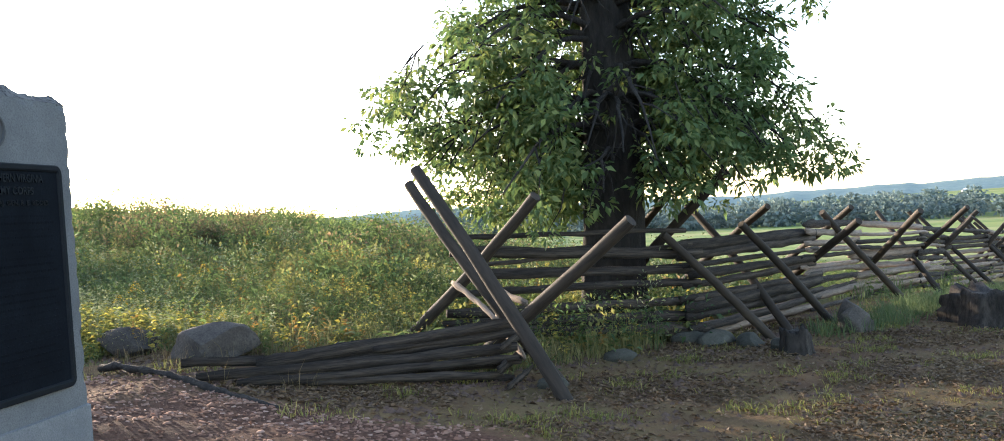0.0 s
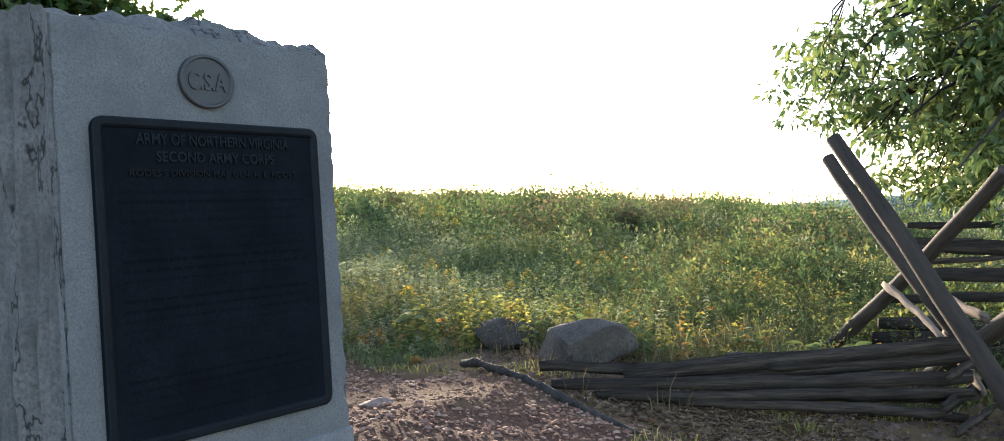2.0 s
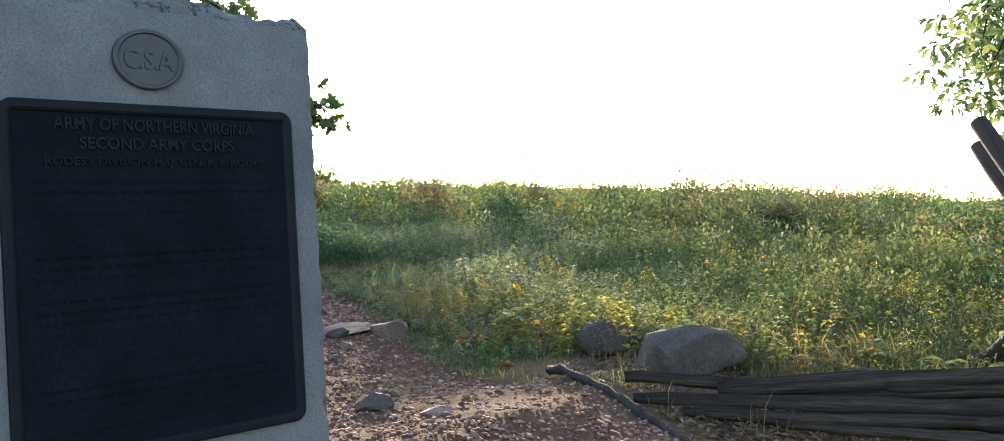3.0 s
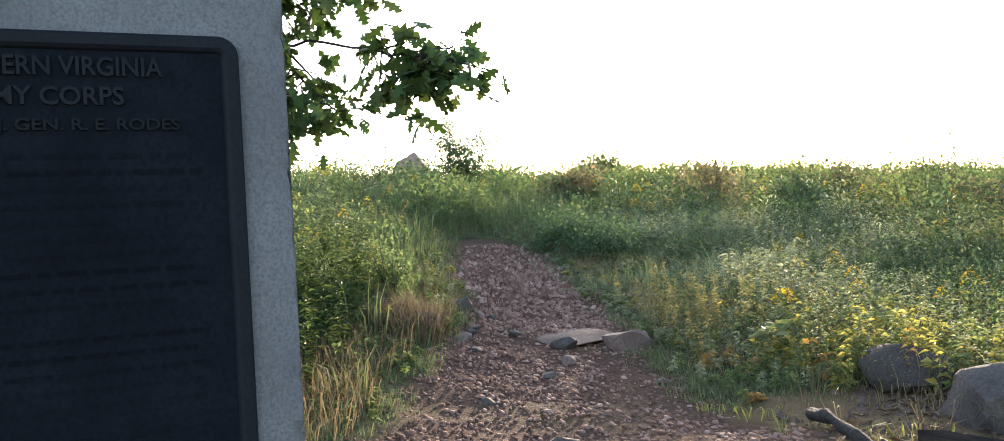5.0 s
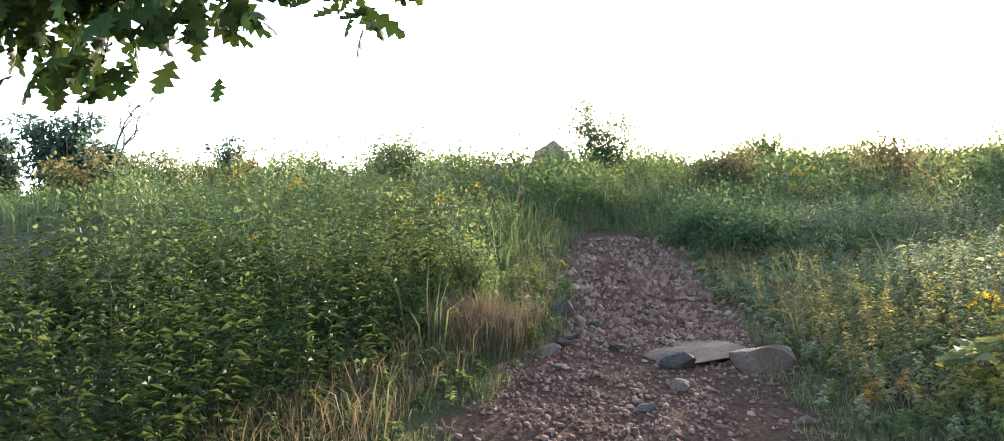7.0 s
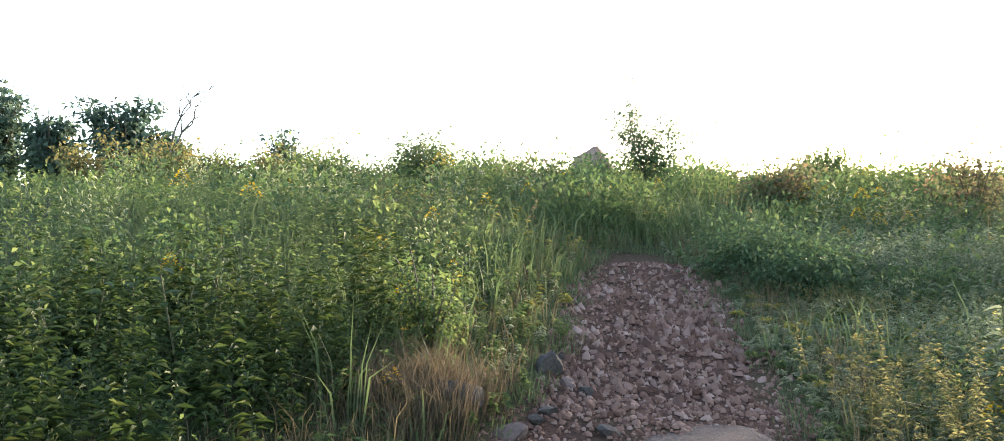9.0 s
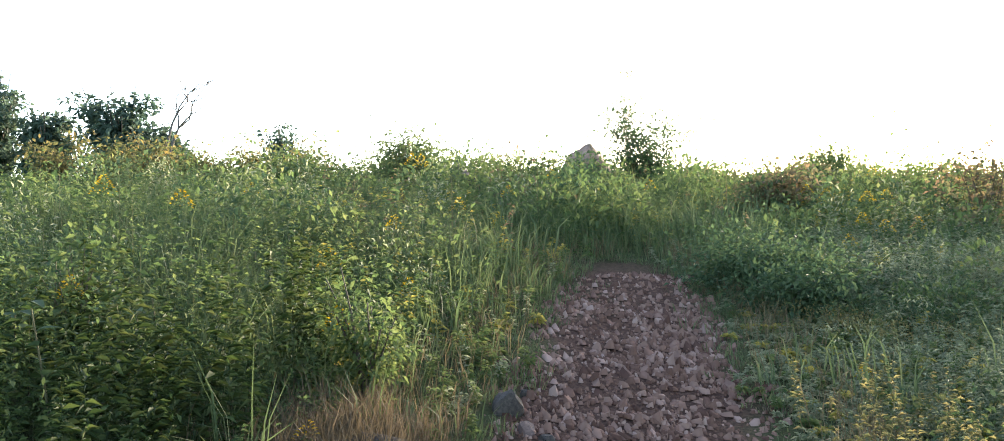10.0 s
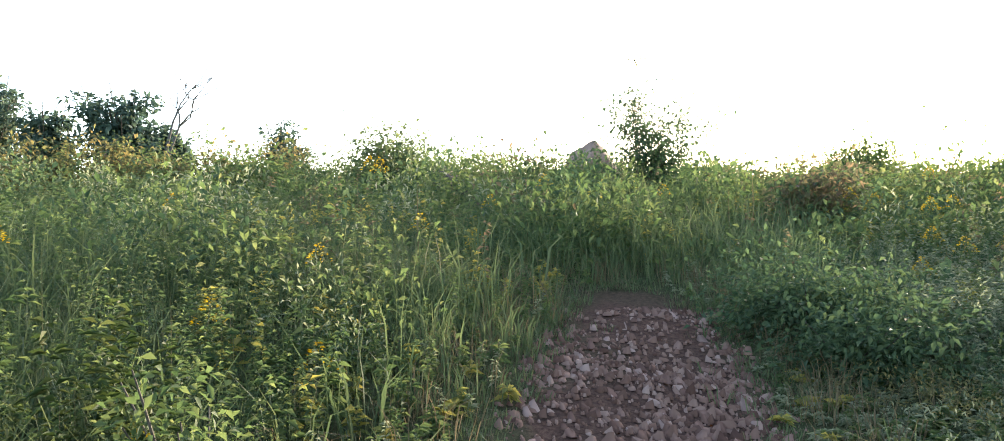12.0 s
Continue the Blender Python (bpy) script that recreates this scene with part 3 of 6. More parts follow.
        cu.body, cu.size, cu.extrude, cu.align_x, cu.align_y = body_text, 1.0, 0.05, "CENTER", "CENTER"
        cu.resolution_u, cu.offset = 3, 0.018
        tmp = bpy.data.objects.new(name, cu)
        me = bpy.data.meshes.new_from_object(tmp)
        bpy.data.objects.remove(tmp)
        co = np.array([v.co for v in me.vertices])
        lo, hi = co.min(0), co.max(0)
        mid = (lo + hi) / 2
        for v in me.vertices:
            q = (np.array(v.co) - mid) / (hi - lo)
            v.co = (cx + q[0] * width, y - (q[2] + 0.5) * depth, cz + q[1] * height)
        me.materials.clear()
        me.materials.append(material)
        return part(name, me, None, parent)

    mid = (px0 + px1) / 2
    lettering("inscription", "ARMY OF NORTHERN VIRGINIA", mid, 1.553, 0.041, 0.70, tablet)
    lettering("inscription", "SECOND ARMY CORPS", mid, 1.491, 0.039, 0.54, tablet)
    lettering("inscription", "RODES'S DIVISION MAJ. GEN. R. E. RODES", mid, 1.428, 0.033, 0.76, tablet)
    rng = random.Random(5)
    z = 1.365
    for row in range(24):
        bm = bmesh.new()
        x, end = px0 + 0.09, px1 - 0.09 - (0.25 * rng.random() if row % 5 == 4 else 0.0)
        while x < end - 0.02:
            w = min(rng.uniform(0.018, 0.07), end - x)
            r = bmesh.ops.create_cube(bm, size=1.0)
            for v in r["verts"]:
                v.co = Vector((x + (v.co.x + 0.5) * w, -0.0142 + v.co.y * 0.002, z + v.co.z * 0.011))
            x += w + 0.012
        part("text_line", bm, M_BRONZE, tablet)
        z -= 0.0345
    # round seal
    seal = new("seal")
    seal.parent = mon
    tagged(seal, "round bronze seal with raised letters")
    cx, cz, R = 0.60, 1.78, 0.102

    def turned(name, prof, material, fill):
        bm = bmesh.new()
        prev = None
        for r, y in prof:
            ring = [bm.verts.new((cx + 1.2 * r * math.cos(2 * math.pi * i / 40), y, cz + r * math.sin(2 * math.pi * i / 40))) for i in range(40)]
            if prev:
                for a in range(40):
                    bm.faces.new((prev[a], prev[(a + 1) % 40], ring[(a + 1) % 40], ring[a]))
            prev = ring
        if fill:
            bm.faces.new(prev)
        bmesh.ops.recalc_face_normals(bm, faces=bm.faces)
        part(name, bm, material, seal)

    turned("disc", [(R - 0.006, 0.0), (R - 0.006, -0.012), (R - 0.010, -0.014)], M_SEAL, True)
    turned("rim", [(R, 0.0), (R, -0.018), (R - 0.004, -0.021), (R - 0.012, -0.021), (R - 0.016, -0.0145)], M_SEAL, False)
    lettering("letters", "C.S.A", cx, cz, 0.070, 0.172, seal, -0.0138, 0.006, M_SEAL)


build_monument()


# ---- fence ----
def rail_mesh(length, thick, seed, material, bow=0.035):
    """A split rail along x: uneven wedge section, bowed, with worn ends."""
    rng = np.random.default_rng(seed)
    n = 15
    s = np.linspace(-0.5, 0.5, n)
    arc = 0.25 - s ** 2
    pts = np.stack([s * length, bow * rng.normal() * arc * 2 + 0.005 * rng.normal(size=n), bow * 0.7 * rng.normal() * arc * 2 + 0.005 * rng.normal(size=n)], 1)
    rad = thick * 0.5 * (1 + 0.07 * np.sin(s * rng.uniform(3, 8) + rng.uniform(0, 6)) + 0.06 * rng.normal(size=n) + 0.14 * rng.normal() * s)
    rad[0] *= rng.uniform(0.6, 0.95)
    rad[-1] *= rng.uniform(0.6, 0.95)
    a = np.linspace(0, 2 * np.pi, 5, endpoint=False)
    squash = 1.05 + 0.34 * np.cos(2 * (a - rng.uniform(-0.35, 0.35) - np.pi / 2)) * rng.choice([-0.35, 1.0]) + 0.24 * rng.normal(size=5)
    squash = np.clip(squash, 0.55, 1.5)
    v, f = tube(pts, rad * 0.9, 5, 0.09, seed, True, squash)
    v[:, 1] *= 0.5
    return raw_mesh("rail", v, f, material)


def along(a, b):
    """A pose whose x axis runs from a to b, centred between them."""
    a, b = Vector(a), Vector(b)
    return Matrix.Translation((a + b) / 2) @ (b - a).to_track_quat("X", "Z").to_matrix().to_4x4()


def rail(parent, a, b, thick, seed, fresh=False, name="rail", label=""):
    ob = part(name, rail_mesh((Vector(b) - Vector(a)).length, thick, seed, M_RAIL_FRESH if fresh else M_RAIL), None, parent, label)
    ob.matrix_basis = along(a, b)
    return ob


def stake(parent, foot, top, thick, seed):
    L = (Vector(top) - Vector(foot)).length
    rng = np.random.default_rng(seed)
    n = 12
    s = np.linspace(-0.5, 0.5, n)
    pts = np.stack([s * L, 0.03 * rng.normal() * (0.25 - s ** 2) * 4 + 0.003 * rng.normal(size=n), 0.03 * rng.normal() * (0.25 - s ** 2) * 4 + 0.003 * rng.normal(size=n)], 1)
    v, f = tube(pts, thick * 0.5 * np.linspace(1.05, 0.92, n), 12, 0.02, seed)
    me = raw_mesh("stake", v, f, M_STAKE, True)
    me.set_sharp_from_angle(angle=radians(50))
    ob = part("stake", me, None, parent)
    ob.matrix_basis = along(foot, top)
    return ob


def build_fence():
    fence = thing("split_rail_fence", "weathered zigzag split-rail fence with crossed stakes", "fence")
    fence.matrix_world = EAST
    seed = 100
    # first panel, row by row: left end (x, z), right end (x, z)
    for (xa, za), (xb, zb), th in [((0.32, 0.92), (3.11, 0.78), 0.085), ((0.12, 0.77), (3.34, 0.46), 0.12), ((0.34, 0.47), (3.33, 0.24), 0.12), ((0.06, 0.27), (3.28, 0.08), 0.10),
                                   ((0.04, 0.07), (3.30, -0.14), 0.13), ((-0.02, -0.06), (3.24, -0.34), 0.14), ((0.55, -0.24), (3.36, -0.55), 0.15), ((0.3, 0.60), (3.2, 0.60), 0.07)]:
        seed += 1
        rail(fence, (xa, 12.1 + 0.5 * (xa - 0.1), za), (xb, 12.1 + 0.5 * (xb - 0.1), zb), th, seed)
    joints = [(3.2, 13.65), (5.45, 16.15), (7.3, 19.3), (9.6, 22.0), (11.4, 25.0), (13.8, 27.7), (15.6, 30.7), (18.0, 33.4), (19.8, 36.4), (22.2, 39.1)]
    for k, ((x0, y0), (x1, y1)) in enumerate(zip(joints, joints[1:])):
        rng = random.Random(k + 3)
        d = Vector((x1 - x0, y1 - y0, 0)).normalized()
        for r in range(10):
            ha = 0.06 + 0.13 * r + (0.06 if k % 2 else 0.0) + rng.uniform(-0.03, 0.03)
            hb = 0.06 + 0.13 * r + (0.0 if k % 2 else 0.06) + rng.uniform(-0.03, 0.03)
            over = rng.uniform(0.15, 0.42)
            seed += 1
            side = Vector((-d.y, d.x, 0)) * rng.uniform(-0.05, 0.05)
            a = Vector((x0, y0, stand(x0, y0) + ha)) - d * over + side
            b = Vector((x1, y1, stand(x1, y1) + hb)) + d * over + side
            rail(fence, a, b, rng.uniform(0.085, 0.135), seed, rng.random() < 0.38)
    # crossed stakes, in the order of the walk
    for foot, top, th in [((1.29, 9.68, -0.60), (-0.10, 11.1, 1.70), 0.14), ((0.27, 11.2, -0.45), (1.99, 9.9, 1.03), 0.14),
                          ((1.30, 10.4, -0.6), (-0.26, 11.8, 1.58), 0.13), ((-0.62, 12.3, -0.35), (1.14, 11.0, 1.33), 0.135),
                          ((4.21, 13.66, -0.80), (2.77, 13.3, 0.757), 0.12), ((1.85, 15.25, -0.55), (3.6, 13.2, 1.5), 0.14), ((2.0, 16.9, -0.5), (3.1, 14.9, 1.25), 0.12),
                          ((5.61, 15.51, -0.95), (4.04, 14.5, 0.78), 0.12), ((4.75, 17.85, -0.9), (6.0, 15.4, 0.67), 0.13), ((4.62, 14.3, -0.85), (3.6, 16.2, 1.08), 0.12), ((3.35, 18.05, -0.6), (4.71, 15.6, 0.99), 0.12),
                          ((7.95, 18.4, -1.15), (6.08, 17.4, 0.794), 0.12), ((5.85, 21.6, -0.8), (6.96, 18.5, 0.82), 0.12), ((7.45, 21.3, -1.2), (8.07, 18.2, 0.68), 0.13), ((9.51, 20.8, -1.2), (9.0, 22.8, 0.58), 0.12), ((9.0, 23.4, -1.3), (10.2, 21.0, 0.60), 0.12)]:
        seed += 1
        stake(fence, foot, top, th, seed)
    for k, (x, y) in enumerate(joints[4:]):
        rng = random.Random(40 + k)
        along_d, across = Vector((0.6, 0.8, 0)), Vector((0.8, -0.6, 0))
        for q in range(4):
            sgn = 1 if q % 2 else -1
            c = Vector((x, y, stand(x, y))) + along_d * ((0.6 if q > 1 else 0.0) + rng.uniform(-0.2, 0.2))
            foot = c + across * sgn * rng.uniform(0.8, 1.05)
            foot.z = stand(foot.x, foot.y) - 0.08
            seed += 1
            stake(fence, foot, c - across * sgn * rng.uniform(0.7, 0.95) + Vector((0, 0, rng.uniform(1.6, 1.95))), rng.uniform(0.105, 0.13), seed)
    # riders laid in the crotches
    for (x0, y0), (x1, y1) in zip(joints[1:], joints[2:]):
        seed += 1
        rail(fence, (x0 - 0.1, y0 - 0.1, stand(x0, y0) + 1.42), (x1 + 0.1, y1 + 0.1, stand(x1, y1) + 1.40), 0.12, seed, seed % 3 == 0)
    # splintered pale ends at the first crossing
    for a, b, th in [((0.34, 11.35, 0.62), (0.97, 10.2, 0.30), 0.095), ((0.18, 11.35, 0.46), (0.66, 10.55, 0.10), 0.085), ((0.64, 10.9, 0.12), (0.92, 10.35, -0.25), 0.08)]:
        seed += 1
        rail(fence, a, b, th, seed, True, "splintered_rail", "pale splintered broken rail end")

    fallen = thing("fallen_rail_panel", "collapsed weathered fence rails lying on the ground", "fence")
    fallen.matrix_world = EAST
    for a, b, th in [((-2.13, 9.45, 0.06), (-0.7, 10.08, -0.08), 0.08), ((-1.51, 9.62, -0.02), (0.82, 10.42, 0.11), 0.10), ((-1.3, 9.72, -0.09), (0.84, 10.45, 0.0), 0.09), ((-1.92, 9.2, -0.04), (0.85, 10.32, -0.12), 0.10), ((-1.6, 9.3, -0.12), (0.86, 10.3, -0.22), 0.09),
                     ((-1.15, 9.5, -0.19), (0.7, 10.22, -0.37), 0.10), ((-0.86, 9.8, -0.14), (0.88, 10.42, -0.27), 0.12), ((-0.5, 9.95, -0.02), (0.9, 10.5, 0.0), 0.09), ((-0.9, 9.9, -0.28), (0.8, 10.5, -0.45), 0.10)]:
        seed += 1
        rail(fallen, a, b, th, seed)
    for a, b in [((0.66, 10.05, -0.30), (0.95, 10.75, -0.22)), ((0.70, 10.05, -0.08), (0.95, 10.75, 0.0)), ((0.74, 10.0, -0.45), (0.98, 10.7, -0.38))]:
        seed += 1
        rail(fallen, a, b, 0.075, seed, False, "cross_block", "rough block between the rails")


build_fence()


# ---- log at the gravel edge, stumps ----
def build_log():
    s = np.linspace(0, 1, 22)
    rng = np.random.default_rng(4)
    x = -2.95 + s * 1.95
    y = 9.62 - s * 0.95
    z = ground(x, y) + 0.045 + 0.03 * np.exp(-((s - 0.15) / 0.15) ** 2) - 0.05 * s + 0.006 * rng.normal(size=22)
    v, f = tube(np.stack([x, y, z], 1), 0.034 + 0.006 * rng.normal(size=22), 9, 0.08, 4)
    ob = part("edging_log", raw_mesh("edging_log", v, f, M_BARK, True), None, None)
    tagged(ob, "thin half-buried log edging the gravel", "log")


build_log()


def stump(name, label, x, y, r, h, seed):
    rng = np.random.default_rng(seed)
    sides, rows = 36, 9
    a = np.linspace(0, 2 * np.pi, sides, endpoint=False)
    ridges = 1 + 0.10 * np.sin(a * 5 + 1) + 0.07 * np.sin(a * 11 + 2) + 0.05 * rng.normal(size=sides)
    top = 1 + 0.13 * np.sin(a * 3 + seed) + 0.10 * rng.normal(size=sides)
    V = []
    for k in range(rows):
        q = k / (rows - 1)
        rr = r * (1.22 - 0.25 * q ** 0.5) * ridges * (1 + 0.02 * rng.normal(size=sides))
        V.append(np.stack([rr * np.cos(a), rr * np.sin(a), -0.06 + (h + 0.06) * q * (1 + (top - 1) * q)], 1))
    V.append(np.stack([r * 0.55 * np.cos(a), r * 0.55 * np.sin(a), np.full(sides, h * 0.93) + 0.02 * rng.normal(size=sides)], 1))
    V = np.concatenate(V)
    i, j = np.meshgrid(np.arange(rows), np.arange(sides), indexing="ij")
    k = (j + 1) % sides
    quads = np.stack([i * sides + j, i * sides + k, (i + 1) * sides + k, (i + 1) * sides + j], -1).reshape(-1, 4)
    me = raw_mesh(name, V, [quads, (rows * sides + np.arange(sides))[None, :]], M_STUMP)
    ob = part(name, me, None, None)
    ob.location = (x, y, stand(x, y))
    return tagged(ob, label, "tree stump")


stump("tree_stump", "wide dark weathered tree stump in short grass", *east(7.6, 14.5), 0.68, 0.44, 2)
stump("tree_stump", "short cut stump beside a fence stake", *east(4.15, 12.5), 0.17, 0.26, 5)


# ---- trees ----
def limb_path(start, way, length, rise, droop, rng, n=9):
    s = np.linspace(0, 1, n)
    way = np.asarray(way, float)
    p = np.asarray(start, float)[None, :] + way[None, :] * (s * length)[:, None]
    p[:, 2] += rise * s - droop * s ** 2.2
    p[1:] += np.cumsum(0.035 * length / 3 * rng.normal(size=(n - 1, 3)), 0)
    return p


def cluster_leaves(centres, count, spread, size, rng, aspect=0.3, hang=0.55):
    """Leaves in whorls round twig ends."""
    c = np.repeat(np.asarray(centres), count, 0)
    d = rng.normal(size=c.shape)
    d[:, 2] = d[:, 2] * 0.6 - hang
    d /= np.linalg.norm(d, axis=1)[:, None]
    p = c + d * rng.uniform(0.05, spread, len(c))[:, None] * np.array((1, 1, 0.8))
    L = size * rng.uniform(0.65, 1.25, len(c))
    return leaf_blades(p, d + 0.35 * rng.normal(size=d.shape), L, L * aspect * rng.uniform(0.8, 1.2, len(c)), 0.08, 0.2, int(rng.integers(1e6)))


def build_big_tree():
    rng = np.random.default_rng(12)
    tx, ty = 2.14, 14.25
    g = stand(tx, ty)
    tree = thing("oak_tree", "large dark-barked tree with drooping leafy limbs", "tree")
    tree.matrix_world = EAST
    zs = np.linspace(-0.3, 10.5, 26)
    pts = np.stack([tx + 0.10 * np.sin(zs * 0.5) + 0.02 * zs, ty + 0.05 * np.sin(zs * 0.8), g + zs], 1)
    rad = 0.46 + 0.16 * np.exp(-(zs + 0.3) / 0.35) - 0.026 * np.maximum(zs, 0)
    v, f = tube(pts, rad, 26, 0.05, 3)
    part("trunk", raw_mesh("trunk", v, f, M_BARK, True), None, tree, "thick furrowed dark bark trunk")
    twigs, centres = [], []
    # height of the hanging fringe along the fence line
    fringe_x = [-3.7, -3.0, -2.6, -2.3, -1.7, -1.1, -0.5, -0.2, 0.3, 0.6, 1.2, 1.7, 2.2, 3.0, 3.5]
    fringe_z = [1.8, 1.85, 2.1, 1.45, 1.2, 0.8, 0.9, 1.15, 1.45, 1.0, 1.35, 1.0, 1.55, 1.25, 1.7]
    for k in range(122):
        low = k < 66
        h = rng.uniform(2.3, 4.6) if low else rng.uniform(4.2, 9.6)
        az = 2.399963 * k + rng.uniform(-0.3, 0.3)
        reach = (2.95 - 0.10 * max(h - 3.0, 0) - 0.16 * max(h - 6.5, 0)) * rng.uniform(0.72, 1.0) * (0.55 if k % 5 == 0 else 1.0)
        i = int(np.argmin(abs(zs - h)))
        way = np.array((np.cos(az), np.sin(az), 0.0))
        p = limb_path(pts[i], way, reach, rng.uniform(0.4, 1.0), rng.uniform(1.0, 2.0) if low else rng.uniform(0.6, 1.5), rng)
        drop = p[:, 2] - np.interp(p[:, 0] - tx, fringe_x, fringe_z) < 0.15
        if drop.any():
            p = p[:max(int(np.argmax(drop)), 3)]
        part("limb", raw_mesh("limb", *tube(p, np.linspace(0.055, 0.008, len(p)), 6, 0.05, k, False), M_BARK, True), None, tree)
        for m in range(7 if low else 5):
            s = rng.uniform(0.32, 1.0) ** 0.75
            hub = p[int(s * (len(p) - 1))] + rng.normal(size=3) * np.array((0.24, 0.24, 0.2)) * (0.5 + 0.5 * s)
            b = p[max(int(s * (len(p) - 1)) - 1, 0)]
            twigs.append(tube(np.stack([b, (b + hub) / 2 + 0.05 * rng.normal(size=3), hub]), [0.016, 0.010, 0.005], 4, 0, k, False))
            for _ in range(4):
                centres.append(hub + rng.normal(size=3) * np.array((0.13, 0.13, 0.15)))
    # hanging sprays along the fringe
    for k in range(150):
        dx = rng.uniform(-3.15, 3.2)
        dy = rng.uniform(-1, 1) * 2.0 * math.sqrt(max(1 - (dx / 3.65) ** 2, 0.05))
        hub = np.array((tx + dx, ty + dy, np.interp(dx, fringe_x, fringe_z) + 0.05 + 0.95 * rng.random() ** 1.2))
        tip = hub + np.array((-0.25 * np.sign(dx), -0.2 * np.sign(dy), 0.55))
        twigs.append(tube(np.stack([tip, (tip + hub) / 2 + 0.05 * rng.normal(size=3), hub]), [0.012, 0.009, 0.005], 4, 0, k, False))
        for _ in range(4):
            centres.append(hub + rng.normal(size=3) * np.array((0.16, 0.14, 0.14)))
    # low shoots round the trunk
    for k in range(60):
        az, r = rng.uniform(0, 2 * np.pi), rng.uniform(0.5, 1.3)
        centres.append(np.array((tx + r * np.cos(az) - 0.25, ty + r * np.sin(az), rng.uniform(1.1, 2.3))))

    def keeps(c):
        dx, dy = c[0] - tx, c[1] - ty
        if abs(dx - 0.05) < 0.68 and dy < 0.2 and c[2] > 2.0:
            return rng.random() < 0.05
        if abs(dx - 0.05) < 0.55 and dy < 0.2 and rng.random() < 0.62:
            return False
        up = c[2] - np.interp(dx, fringe_x, fringe_z)
        return up > 0 and rng.random() < 0.5 + 0.4 * min(up / 1.2, 1.0)

    centres = np.array([c for c in centres if keeps(c)])
    v, f = merge(twigs)
    tagged(part("fine_branching", raw_mesh("fine_branching", v, f, M_BARK, True), None, tree), "thin dark twigs", kind="stuff")
    v, f = cluster_leaves(centres, 23, 0.21, 0.12, rng, 0.48, 0.45)
    part("crown", raw_mesh("crown", v, f, M_OAK), None, tree, "drooping dark green leaves")
    return tree


build_big_tree()

OAK_LOBES = [(0.0, 0.0), (0.20, 0.19), (0.29, 0.10), (0.44, 0.36), (0.53, 0.13), (0.70, 0.31), (0.77, 0.11), (0.90, 0.16), (1.0, 0.0)]


def lobed_leaves(p, d, size, rng):
    """Deeply lobed oak leaves, folded along the midrib."""
    p, d = np.asarray(p), np.asarray(d)
    d = d / np.linalg.norm(d, axis=1)[:, None]
    side = np.cross(d, np.array((0, 0, 1.0)) + 0.7 * rng.normal(size=d.shape))
    side /= np.linalg.norm(side, axis=1)[:, None]
    up = np.cross(side, d)
    half = np.array(OAK_LOBES)
    n = len(half)
    mid = np.stack([half[:, 0], np.zeros(n)], 1)
    outline = np.concatenate([mid, half, half * (1, -1)])
    bend = -0.22 * outline[:, 0] ** 2 - 0.25 * abs(outline[:, 1])
    V = (p[:, None] + size[:, None, None] * (outline[None, :, 0, None] * d[:, None] + outline[None, :, 1, None] * side[:, None] + bend[None, :, None] * up[:, None])).reshape(-1, 3)
    i = np.arange(n - 1)
    t1 = np.stack([i, n + i, n + i + 1, i + 1], 1)
    t2 = np.stack([i, i + 1, 2 * n + i + 1, 2 * n + i], 1)
    q = np.concatenate([t1, t2])
    F = (np.arange(len(p))[:, None, None] * 3 * n + q[None]).reshape(-1, 4)
    return V, [F]


